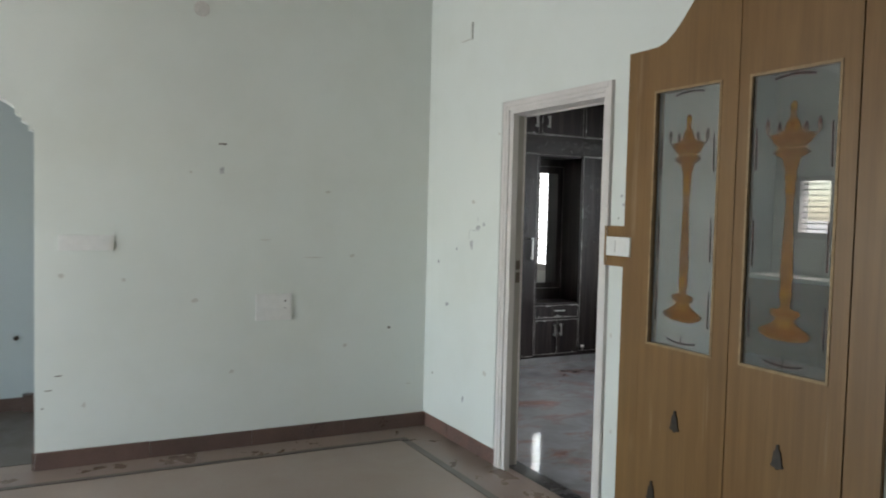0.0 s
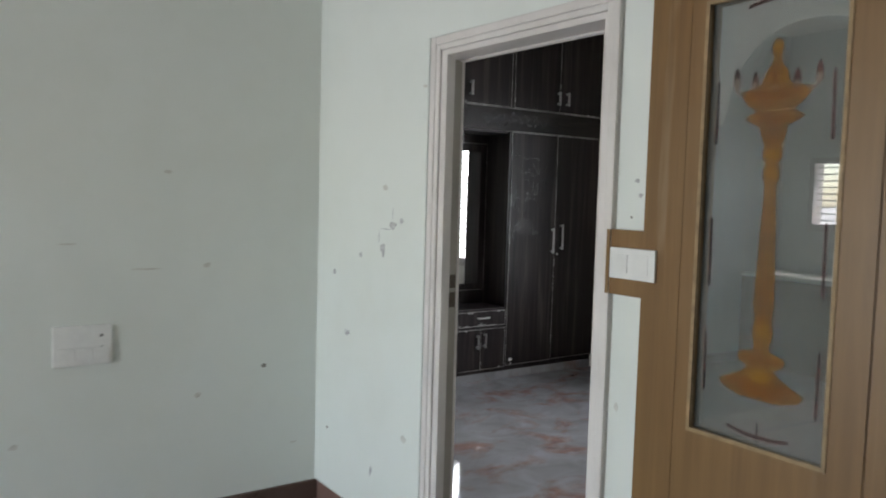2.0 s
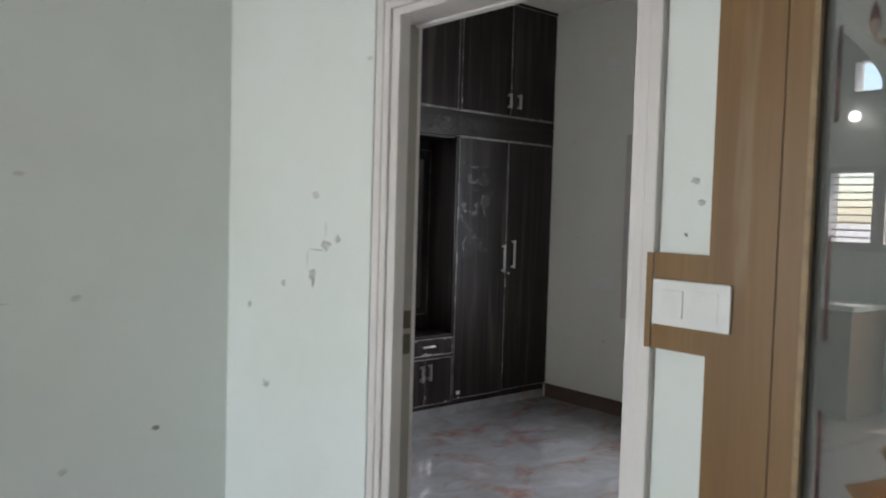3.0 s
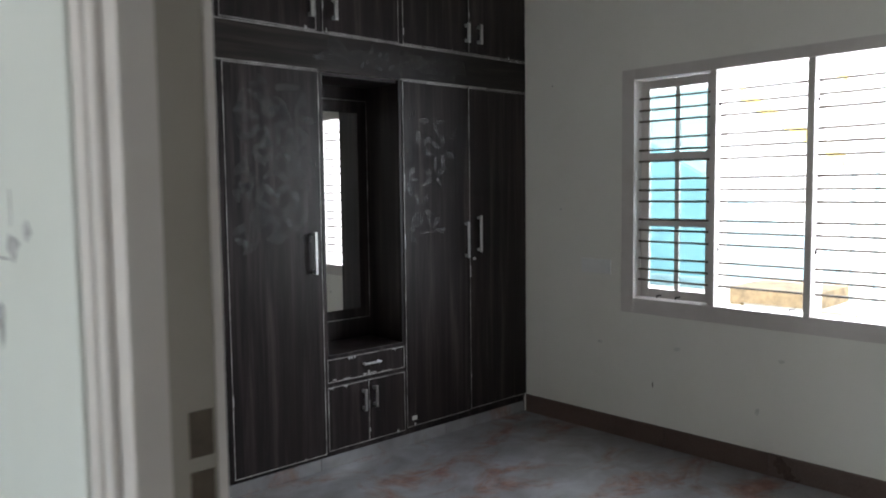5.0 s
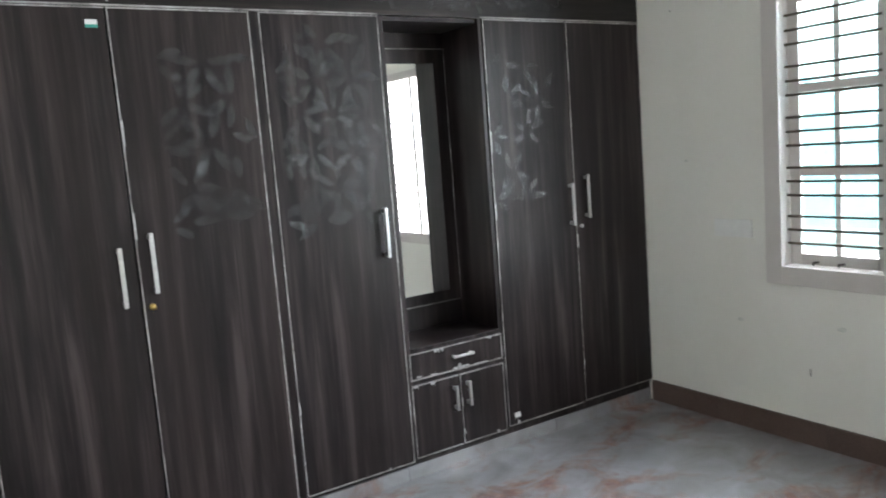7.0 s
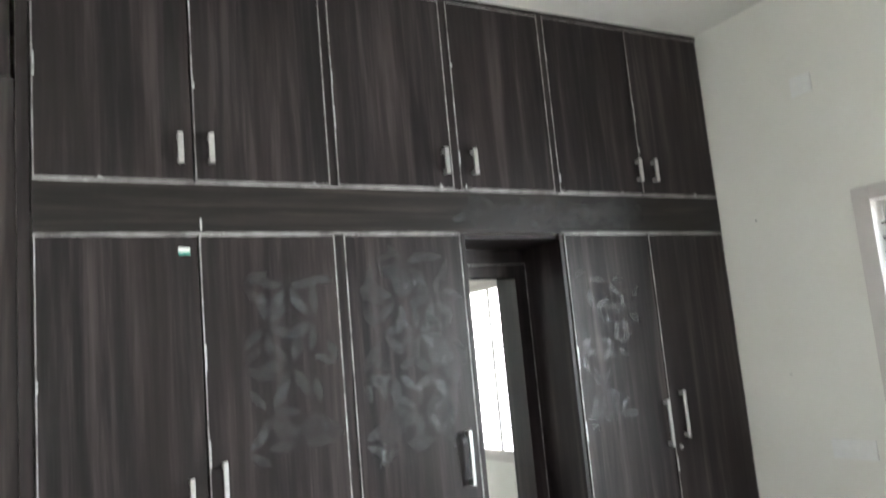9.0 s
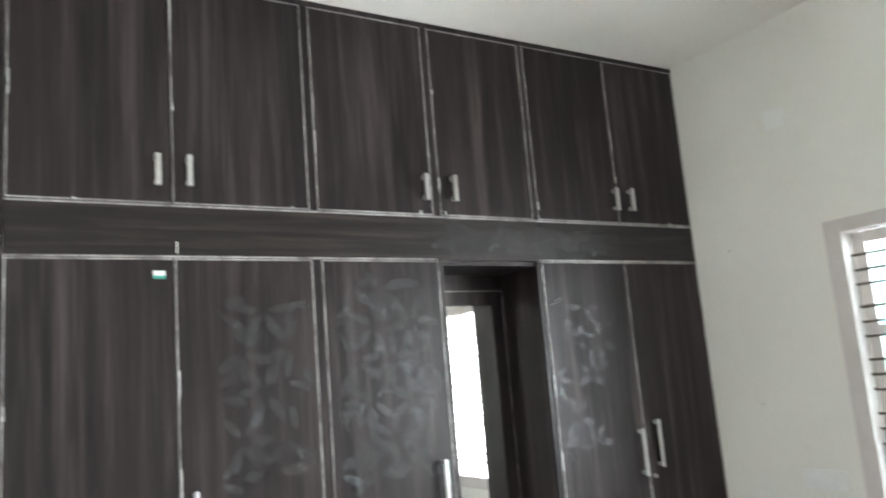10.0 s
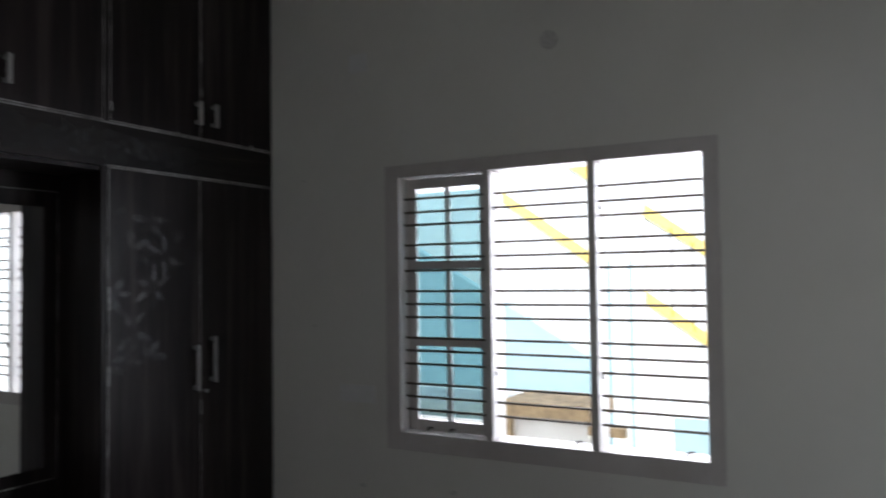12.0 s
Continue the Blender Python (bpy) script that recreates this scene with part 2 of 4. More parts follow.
M_BEAD = plain("sanded_teak", (0.36, 0.24, 0.12), 0.55, 0, 0.2, 30)
M_RED = plain("red_stained_paint", (0.21, 0.042, 0.03), 0.35, 0, 0.4, 40)
M_RED.node_tree.nodes["Principled BSDF"].inputs["Alpha"].default_value = 0.48
M_DARKWOOD = plain("dark_carved_wood", (0.035, 0.024, 0.015), 0.5, 0, 0.25, 60)
M_SCUFF = plain("scuff_grey", (0.38, 0.36, 0.32), 0.8, 0, 0.3, 60)
M_SMUDGE = plain("faint_smudge", (0.67, 0.67, 0.62), 0.8, 0, 0.12, 60)
M_PENCIL = plain("pencil_grey_smear", (0.59, 0.60, 0.605), 0.8, 0, 0.25, 60)
M_CAP = plain("grey_cap", (0.67, 0.655, 0.62), 0.6, 0, 0.1, 60)
M_MOTIF = plain("leaf_print_film", (0.104, 0.107, 0.114), 0.40, 0, 0.35, 22)
mn = M_MOTIF.node_tree
mn.links.new(mix_col(mn, 1.0, ramp(mn, noise_tex(mn, coords(mn), 5.0, 4, 0.6), [(0.32, grey(0.20)), (0.66, grey(0.82))]), ramp(mn, noise_tex(mn, coords(mn), 38.0, 3, 0.6), [(0.30, grey(0.15)), (0.60, grey(1.0))]), "MULTIPLY"), mn.nodes["Principled BSDF"].inputs["Alpha"])
M_CHIP = plain("chipped_white", (0.58, 0.575, 0.57), 0.6, 0, 0.3, 90)
M_TEAL = plain("teal_sticker", (0.05, 0.35, 0.28), 0.4, 0, 0.1)
M_NEIGH = paint("cream_render", (0.72, 0.76, 0.75), (0.64, 0.69, 0.69), 0.8)
M_PALEBLUE = paint("pale_blue_render", (0.29, 0.43, 0.47), (0.245, 0.38, 0.42), 0.8)
M_YELLOW = plain("yellow_paint", (0.82, 0.62, 0.16), 0.5, 0, 0.1)
M_TAN = plain("tan_plank", (0.38, 0.265, 0.14), 0.7, 0, 0.25, 12)
M_WHITEWASH = paint("whitewash", (0.68, 0.66, 0.62), (0.55, 0.52, 0.47), 0.8)
M_GROUND = paint("dry_earth", (0.50, 0.475, 0.435), (0.42, 0.395, 0.355), 0.95)


# ---- mesh helpers ----
def box(bm, x0, y0, z0, x1, y1, z1, bevel=0.0):
    res = bmesh.ops.create_cube(bm, size=1.0)
    vs = res["verts"]
    for v in vs:
        v.co = Vector((x0 if v.co.x < 0 else x1, y0 if v.co.y < 0 else y1, z0 if v.co.z < 0 else z1))
    if bevel > 0:
        es = list({e for v in vs for e in v.link_edges})
        bmesh.ops.bevel(bm, geom=es, offset=bevel, segments=2, affect="EDGES", profile=0.6)
    return bm


def boxes(*specs, bevel=0.0):
    bm = bmesh.new()
    for s in specs:
        box(bm, *s, bevel=bevel)
    return bm


def rod(bm, a, b, r, n=10):
    a, b = Vector(a), Vector(b)
    d = b - a
    m = Matrix.Translation((a + b) / 2) @ d.to_track_quat("Z", "Y").to_matrix().to_4x4()
    bmesh.ops.create_cone(bm, cap_ends=True, segments=n, radius1=r, radius2=r, depth=d.length, matrix=m)
    return bm


def prism(bm, pts, axis, lo, hi):
    """A flat outline, pushed from lo to hi along axis. Outline in (x, z) for axis y, (y, z) for axis x."""
    def at(p, w):
        return (w, p[0], p[1]) if axis == "x" else (p[0], w, p[1])
    f = [bm.verts.new(at(p, lo)) for p in pts]
    g = [bm.verts.new(at(p, hi)) for p in pts]
    n = len(pts)
    faces = [bm.faces.new(f), bm.faces.new(g)]
    for i in range(n):
        bm.faces.new((f[i], f[(i + 1) % n], g[(i + 1) % n], g[i]))
    bmesh.ops.recalc_face_normals(bm, faces=bm.faces)
    bmesh.ops.triangulate(bm, faces=faces)
    return bm


ORIGIN = {}


def link(name, bm, material, origin=None):
    if origin is None:
        co = [v.co for v in bm.verts]
        origin = Vector(((min(c.x for c in co) + max(c.x for c in co)) / 2, (min(c.y for c in co) + max(c.y for c in co)) / 2, min(c.z for c in co)))
    bmesh.ops.translate(bm, verts=bm.verts, vec=-Vector(origin))
    me = bpy.data.meshes.new(name)
    bmesh.ops.recalc_face_normals(bm, faces=bm.faces)
    bm.to_mesh(me)
    bm.free()
    me.materials.append(material)
    ob = new(name, me)
    return ob, Vector(origin)


def solid(name, bm, material, label="", category="", group="", kind=""):
    """A thing that is one mesh."""
    ob, o = link(name, bm, material)
    ob.location = o
    ORIGIN[ob] = o
    return tagged(ob, label, category, group, kind)


def thing(name, at, label="", category="", group="", kind=""):
    """A thing made of parts: an empty at its base."""
    ob = new(name)
    ob.empty_display_size = 0.1
    ob.location = at
    ORIGIN[ob] = Vector(at)
    return tagged(ob, label, category, group, kind)


def part(name, bm, material, parent, label=""):
    ob, o = link(name, bm, material)
    ob.parent = parent
    ob.location = o - ORIGIN[parent]
    ORIGIN[ob] = o
    return tagged(ob, label)


def smooth(ob):
    for p in ob.data.polygons:
        p.use_smooth = True
    return ob


# ---- plan ----
XD, XB = 4.19, 4.31          # the wall between hall and bedroom
YN, YN2 = 7.262, 7.41         # the wall stub at the end of the hall
XE, XE2 = 7.752, 7.98         # the bedroom's window wall
YW, YWN = 8.84, 9.42          # wardrobe fronts; wall behind them
YS = 5.40                     # bedroom's near wall
XW = -1.0                     # far side of the hall
YH = -1.0                     # hall's end behind the start
YD = 8.70                     # far wall beyond the arch
H = 3.19                      # ceilings
HF = 0.024                    # hall floor over the bedroom's


def wall_x(bm, x0, x1, y0, y1, z0, z1, holes=()):
    """A wall running along y, with rectangular holes (y0, y1, z0, z1) in order of y."""
    y = y0
    for a, b, c, d in holes:
        box(bm, x0, y, z0, x1, a, z1)
        if c > z0:
            box(bm, x0, a, z0, x1, b, c)
        if d < z1:
            box(bm, x0, a, d, x1, b, z1)
        y = b
    box(bm, x0, y, z0, x1, y1, z1)
    return bm


DOOR = (5.372, 6.327, 2.148)      # outer edges and top of the bedroom door frame
PRAY = (4.10, 5.12, 2.20)      # opening behind the prayer doors
WIN = (6.498, 8.094, 0.756, 2.153)
wall_door = solid("wall_door", wall_x(bmesh.new(), XD, 4.238, YH, YN2, 0, H, [(PRAY[0], PRAY[1], 0.0, PRAY[2]), (DOOR[0], DOOR[1], 0.0, DOOR[2])]), M_HALL, "pale green-white painted plaster wall with scuffs", "wall", kind="structure")
solid("wall_bedroom_west", wall_x(bmesh.new(), 4.238, XB, YH, YWN, 0, H, [(PRAY[0], PRAY[1], 0.0, PRAY[2]), (DOOR[0], DOOR[1], 0.0, DOOR[2])]), M_BED, "cream painted plaster wall of the bedroom", "wall", kind="structure")
# plaster coat, proud beside the door frame and running out to nothing over it
XS = 4.167
bm = boxes((XS, DOOR[1] + 0.0005, 0.127, XD - 0.0002, YN, DOOR[2] + 0.0005))
plan = [(XS, YN), (XS, DOOR[1] + 0.0005), (XD - 0.0006, 5.27), (XD - 0.0002, 5.27), (XD - 0.0002, YN)]
lower = [bm.verts.new((x, y, DOOR[2] + 0.0005)) for x, y in plan]
upper = [bm.verts.new((x, y, H)) for x, y in plan]
bm.faces.new(lower)
bm.faces.new(upper)
for k in range(len(plan)):
    m = (k + 1) % len(plan)
    bm.faces.new((lower[k], lower[m], upper[m], upper[k]))
wall_coat = solid("wall_plaster_coat", bm, M_HALL, "pale green-white plaster beside the doorway, scuffed", "wall", kind="structure")
wall_window = solid("wall_east", wall_x(bmesh.new(), XE, XE2, YS - 0.12, YWN + 0.15, 0, H, [WIN]), M_BED, "cream painted plaster wall round the bedroom window", "wall", kind="structure")
solid("wall_north", boxes((XB, YWN, 0, XE, YWN + 0.15, H)), M_BED, "cream painted wall behind the wardrobe", "wall", kind="structure")
solid("beam", boxes((XB, YW + 0.03, 3.032, 4.482, YWN, H)), M_BED, "cream plastered beam above the end panel", "beam", kind="structure")
solid("wall_south", boxes((XB, YS - 0.12, 0, XE, YS, H)), M_BED, "cream painted plaster bedroom wall", "wall", kind="structure")

# end wall of the hall with the stepped arch beside it
ARCH_X = 1.78
bm = boxes((ARCH_X, YN, 0, XD, YN2, H))
half = [(ARCH_X, 1.90), (1.755, 1.905), (1.752, 1.935), (1.722, 1.945), (1.718, 1.975), (1.69, 1.985), (1.685, 2.02), (1.65, 2.045), (1.58, 2.075)]
arc = [(0.20 + 1.35 * math.cos(a), 2.11 + 0.85 * math.sin(a)) for a in [radians(d) for d in range(4, 149, 8)]]
outline = half + arc + [(XW, 2.11 + 0.85 * math.sin(radians(152.7))), (XW, H), (ARCH_X, H)]
prism(bm, outline, "y", YN, YN2)
wall_arch = solid("wall_arch", bm, M_HALL, "pale green-white end wall with a stepped arch opening", "wall", kind="structure")

solid("wall_dining", boxes((XW, YD, 0, XD, YD + 0.15, H)), M_BACK, "blue-grey painted wall beyond the arch", "wall", kind="structure")
# the first hole is an unseen opening, added to light the hall
HWIN = [(4.75, 6.95, 0.06, 2.2), (7.02, 8.40, 1.30, 2.00)]
VENT = (7.46, 7.74, 2.58, 2.88)
bm = bmesh.new()
wall_x(bm, XW - 0.2, XW, YH, 7.02, 0, H, [HWIN[0]])
box(bm, XW - 0.2, 7.02, 0, XW, 8.40, 1.30)
box(bm, XW - 0.2, 7.02, 2.00, XW, 8.40, VENT[2])
box(bm, XW - 0.2, 7.02, VENT[2], XW, VENT[0], VENT[3])
box(bm, XW - 0.2, VENT[1], VENT[2], XW, 8.40, VENT[3])
box(bm, XW - 0.2, 7.02, VENT[3], XW, 8.40, H)
box(bm, XW - 0.2, 8.40, 0, XW, YD + 0.15, H)
solid("wall_west", bm, M_HALL, "pale painted wall with grilled windows", "wall", kind="structure")
solid("wall_hall_end", boxes((XW, YH - 0.15, 0, XD, YH, H)), M_HALL, "pale painted plaster wall", "wall", kind="structure")
bm = boxes((5.40, 3.85, 0, 5.50, YS - 0.12, H), (XB, 3.85, 0, 5.40, 3.95, H))
solid("wall_prayer_room", bm, M_HALL, "pale painted walls of the small prayer room", "wall", kind="structure")
solid("wall_dining_side", boxes((XD, YN2, 0, 4.238, YD + 0.15, H)), M_BACK, "blue-grey painted side wall", "wall", kind="structure")

solid("ceiling", boxes((XW - 0.4, YH - 0.4, H, XB, YWN + 0.4, H + 0.15), (XB, YH - 0.4, H, XE2 + 0.35, YWN + 0.4, H + 0.152)), M_CEIL, "flat white painted ceiling slab", "ceiling", kind="structure")
floor_hall = solid("floor_hall", boxes((XW - 0.2, YH - 0.15, -0.2, 4.245, YD + 0.15, HF)), M_HFLOOR, "brown-grey polished granite floor, dusty", "floor", kind="structure")
solid("floor_bedroom", boxes((4.350, YS - 0.12, -0.2, XE2, YWN + 0.15, 0.0)), M_MARBLE, "polished grey marble floor with rust-red drifts", "floor", kind="structure")
solid("floor_prayer_room", boxes((4.350, 3.85, -0.2, 5.50, YS - 0.12, 0.0)), M_HFLOOR, "brown-grey granite floor of the small prayer room", "floor", kind="structure")
solid("threshold", boxes((4.245, YH, -0.2, 4.350, YWN, HF + 0.002)), M_SILL, "dark granite strip in the doorway", "threshold", kind="structure")

# darker border round the hall floor, with a thin dark line let in along it
part("border", boxes((XW, 7.045, HF - 0.02, XD, YN, HF + 0.004), (3.932, YH, HF - 0.02, XD, 7.045, HF + 0.004)), M_HBORDER, floor_hall, "darker brown granite border")
part("border_strip", boxes((XW, 7.005, HF - 0.02, 3.885, 7.045, HF + 0.004)), M_STRIPE, floor_hall, "dark granite border strip")
part("border_strip", boxes((3.885, YH, HF - 0.02, 3.932, 7.045, HF + 0.004)), M_STRIPE, floor_hall, "dark granite border strip")
part("dining_floor", boxes((XW, YN2, HF - 0.02, XD, YD, HF + 0.004)), M_DFLOOR, floor_hall, "dark brown granite floor beyond the arch")


# ---- bedroom door frame ----
def door_frame():
    y0, y1, zt = DOOR
    f = thing("door_1", ((XD + XB) / 2, (y0 + y1) / 2, 0), "doorway without a leaf, moulded frame in pinkish primer", "door frame", kind="structure")
    w, wl = 0.072, 0.028
    # two jambs and a head, each a main member with two steps of moulding on the hall side
    bm = boxes((XD - 0.004, y0, 0, XB - 0.02, y0 + w, zt - w), bevel=0.002)
    box(bm, XD - 0.020, y0, 0, XD - 0.004, y0 + 0.030, zt, bevel=0.005)
    box(bm, XD - 0.0165, y0 + 0.030, 0, XD - 0.004, y0 + 0.052, zt - 0.03, bevel=0.004)
    part("jamb", bm, M_DFRAME, f)
    part("stop", boxes((XB - 0.02, y0, 0, XB + 0.004, y0 + w + 0.006, zt), bevel=0.002), M_DFRAME, f)
    # latch side: moulded front member, then a rebate for the leaf
    bm = boxes((XD - 0.006, y1 - 0.094, 0, 4.222, y1, zt - w), bevel=0.002)
    box(bm, XD - 0.020, y1 - 0.034, 0, XD - 0.006, y1, zt, bevel=0.005)
    box(bm, XD - 0.0165, y1 - 0.060, 0, XD - 0.006, y1 - 0.034, zt - 0.03, bevel=0.004)
    part("jamb", bm, M_DFRAME, f)
    # darker than the rest of the frame, shade included in the colour
    part("rebate", boxes((4.2225, y1 - wl, 0, XB - 0.006, y1 - 0.0005, zt - w), bevel=0.002), M_REVEAL, f, "rebate with its shade put into a darker grey-brown colour")
    part("edge_strip", boxes((XB - 0.0055, 6.300, 0, XB + 0.007, y1 - 0.001, zt - w), bevel=0.002), M_DFRAME, f)
    part("architrave", boxes((XB + 0.0005, y1 + 0.002, 0, XB + 0.018, y1 + 0.034, zt), bevel=0.003), M_DFRAME, f)
    bm = boxes((XD - 0.004, y0, zt - w, XB - 0.02, y1, zt), bevel=0.002)
    box(bm, XD - 0.020, y0 + 0.03, zt - 0.03, XD - 0.004, y1 - 0.034, zt, bevel=0.005)
    box(bm, XD - 0.0165, y0 + 0.052, zt - 0.052, XD - 0.004, y1 - 0.060, zt - 0.03, bevel=0.004)
    part("head", bm, M_DFRAME, f)
    part("stop", boxes((XB - 0.02, y0 + w + 0.006, zt - w - 0.006, XB + 0.004, y1 - wl - 0.0005, zt)), M_DFRAME, f)
    yj = y1 - wl
    for za, zb in ((1.185, 1.238), (1.108, 1.168)):
        part("strike_plate", boxes((XB - 0.040, yj - 0.002, za, XB - 0.012, yj + 0.003, zb)), M_BAR, f, "dark steel strike plate")
    return f


door_frame()


# ---- skirting, laid in pieces ----
def skirting(name, runs, h, mat, label, length=0.6):
    sk = None
    for (ax, fixed, lo, hi, side) in runs:
        if sk is None:
            sk = thing(name, (lo if ax == "x" else fixed, fixed if ax == "x" else lo, 0), label, "skirting", kind="structure")
        p = lo
        while p < hi - 0.01:
            q = min(p + length, hi)
            if hi - q < 0.15:
                q = hi
            a, b = sorted((fixed, fixed + side * (0.012 + random.uniform(-0.001, 0.0015))))
            hh = h + random.uniform(-0.002, 0.002)
            if ax == "x":
                bm = boxes((p + 0.0012, a, 0.0005, q - 0.0012, b, hh), bevel=0.0015)
            else:
                bm = boxes((a, p + 0.0012, 0.0005, b, q - 0.0012, hh), bevel=0.0015)
            part("tile", bm, mat, sk)
            p = q
    return sk


skirting("baseboard_hall", [("x", YN, ARCH_X, XD - 0.014, -1), ("y", XD, DOOR[1] + 0.002, YN, -1), ("y", ARCH_X, YN, YN2, -1), ("y", XD, YH, 3.98, -1)], 0.125, M_SKIRT, "red-brown granite skirting tiles along the hall wall")
skirting("baseboard_dining", [("x", YD, XW, XD, -1)], 0.12, M_SKIRTB, "dark brown skirting tiles beyond the arch")
skirting("baseboard_bedroom", [("y", XE, YS, YW, -1), ("x", YS, XB + 0.02, XE - 0.02, 1), ("y", XB, DOOR[1] + 0.06, YW, 1)], 0.116, M_SKIRTB, "dark brown granite skirting tiles along the bedroom wall")
skirting("wardrobe_plinth", [("x", YW + 0.034, 4.33, XE - 0.001, -1)], 0.066, M_MARBLE, "rust and grey marble plinth under the wardrobe", 0.9)
solid("plinth_board", boxes((4.33, YW + 0.026, 0.067, XE - 0.001, YW + 0.044, 0.112)), M_LAM, "dark laminate board in the recess under the doors", "trim", kind="structure")


# ---- wardrobe ----
def edge_frame(x0, x1, z0, z1, y, w=0.0048, t=0.0012, sides="lrbt"):
    """Worn white edge tape round a front."""
    bm = bmesh.new()
    if "l" in sides:
        box(bm, x0, y - t, z0, x0 + w, y, z1)
    if "r" in sides:
        box(bm, x1 - w, y - t, z0, x1, y, z1)
    a = x0 + w if "l" in sides else x0
    b = x1 - w if "r" in sides else x1
    box(bm, a, y - t, z0, b, y, z0 + w)
    box(bm, a, y - t, z1 - w, b, y, z1)
    return bm


def pull(parent, x, z0, z1, y, w=0.016):
    """An upright flat bar pull on two feet."""
    bm = boxes((x - w / 2, y - 0.034, z0, x + w / 2, y - 0.024, z1), bevel=0.002)
    for z in (z0 + 0.006, z1 - 0.022):
        box(bm, x - w / 2 + 0.001, y - 0.026, z, x + w / 2 - 0.001, y - 0.0002, z + 0.016)
    return part("handle", bm, M_STEEL, parent, "brushed steel bar handle")


def pull_flat(parent, x0, x1, z, y):
    bm = boxes((x0, y - 0.030, z - 0.006, x1, y - 0.022, z + 0.006), bevel=0.002)
    for x in (x0 + 0.005, x1 - 0.017):
        box(bm, x, y - 0.024, z - 0.005, x + 0.012, y - 0.0002, z + 0.005)
    return part("handle", bm, M_STEEL, parent, "brushed steel bar handle")


def leaf_outline(cx, cz, ang, length, width, n=7):
    pts = []
    for k in range(n + 1):
        u = k / n
        pts.append((u * length, width * 0.5 * math.sin(math.pi * u) ** 0.8))
    back = [(u, -w) for u, w in reversed(pts[1:-1])]
    ca, sa = math.cos(ang), math.sin(ang)
    return [(cx + p * ca - q * sa, cz + p * sa + q * ca) for p, q in pts + back]


def leaf_print(parent, x0, x1, z0, z1, y, seed, size=0.108, keep=1.0, step=0.180):
    """Close-set six-petalled sprays printed in clear film on a front, thinning out at the ends."""
    rnd = random.Random(seed)
    bm = bmesh.new()
    k = 0
    rows = max(1, int(round((z1 - z0) / (step * 0.84))))
    cols = max(1, int(round((x1 - x0) / step)))
    for r in range(rows):
        for c in range(cols + 1):
            cx = x0 + (c + (0.5 if r % 2 else 0.0)) * (x1 - x0) / cols + rnd.uniform(-0.02, 0.02)
            cz = z0 + (r + 0.5) * (z1 - z0) / rows + rnd.uniform(-0.02, 0.02)
            end = min(1.0, 0.72 + 2.4 * min(r + 0.5, rows - r - 0.5) / rows)
            if rnd.random() > keep * end:
                continue
            start = rnd.uniform(0, 1.05)
            for i in range(6):
                a = start + i * 6.283 / 6 + rnd.uniform(-0.16, 0.16)
                L = size * rnd.uniform(0.8, 1.1)
                wd = L * rnd.uniform(0.30, 0.42)
                skip = rnd.random() < 0.12
                pts = leaf_outline(cx + 0.018 * math.cos(a), cz + 0.018 * math.sin(a), a, L, wd)
                if skip or min(p[0] for p in pts) < x0 or max(p[0] for p in pts) > x1 or min(p[1] for p in pts) < z0 or max(p[1] for p in pts) > z1:
                    continue
                k += 1
                d = 0.0003 + 0.00001 * k
                vs = [bm.verts.new((p[0], y - d, p[1])) for p in pts]
                bm.faces.new(vs)
    return tagged(part("leaf_print", bm, M_MOTIF, parent, "hazy leaf-shaped print in glossy film"), kind="stuff")


CHIP = random.Random(77)


def front(unit, x0, x1, z0, z1, y=YW, sides="lrbt", chips=3):
    d = part("door", boxes((x0, y, z0, x1, y + 0.018, z1), bevel=0.0012), M_LAM, unit)
    part("edging", edge_frame(x0 + 0.0015, x1 - 0.0015, z0 + 0.0015, z1 - 0.0015, y, sides=sides), M_EDGE, d, "worn whitish edge tape")
    for k in range(chips):
        if k % 2:
            cx = CHIP.uniform(x0 + 0.02, x1 - 0.03)
            part("edge_chip", boxes((cx, y - 0.0018, z0 + 0.003, cx + CHIP.uniform(0.005, 0.014), y - 0.0013, z0 + CHIP.uniform(0.010, 0.022))), M_CHIP, d)
        else:
            cz = CHIP.uniform(z0 + 0.03, z1 - 0.15)
            part("edge_chip", boxes((x0 + 0.003, y - 0.0018, cz, x0 + CHIP.uniform(0.008, 0.012), y - 0.0013, cz + CHIP.uniform(0.02, 0.11))), M_CHIP, d)
    return d


def carcass(unit, x0, x1, z0, z1, y0=YW + 0.019, y1=YWN - 0.004):
    t = 0.018
    bm = boxes((x0, y0, z0, x0 + t, y1, z1), (x1 - t, y0, z0, x1, y1, z1), (x0 + t, y0, z0, x1 - t, y1, z0 + t), (x0 + t, y0, z1 - t, x1 - t, y1, z1), (x0 + t, y1 - 0.006, z0 + t, x1 - t, y1, z1 - t))
    return part("carcass", bm, M_LAM, unit)


Z0, Z1 = 0.100, 2.096          # tall fronts
L0, L1 = 2.294, 3.166          # loft fronts
# tall units: outer edges, fronts
u = thing("wardrobe", (5.06, YW + 0.3, 0.1), "dark laminate two-door wardrobe on a stone plinth, closed", "wardrobe", "fitted wardrobe")
carcass(u, 4.527, 5.596, 0.1, Z1)
a1 = front(u, 4.530, 5.056, 0.072, Z1, sides="lbt")
a2 = front(u, 5.062, 5.583, 0.078, Z1)
pull(a1, 5.000, 1.025, 1.245, YW)
pull(a2, 5.113, 1.062, 1.286, YW)
bm = rod(bmesh.new(), (5.095, YW - 0.014, 1.012), (5.095, YW, 1.012), 0.012, 14)
smooth(part("lock", bm, M_BRASS, a2, "round brass lock"))
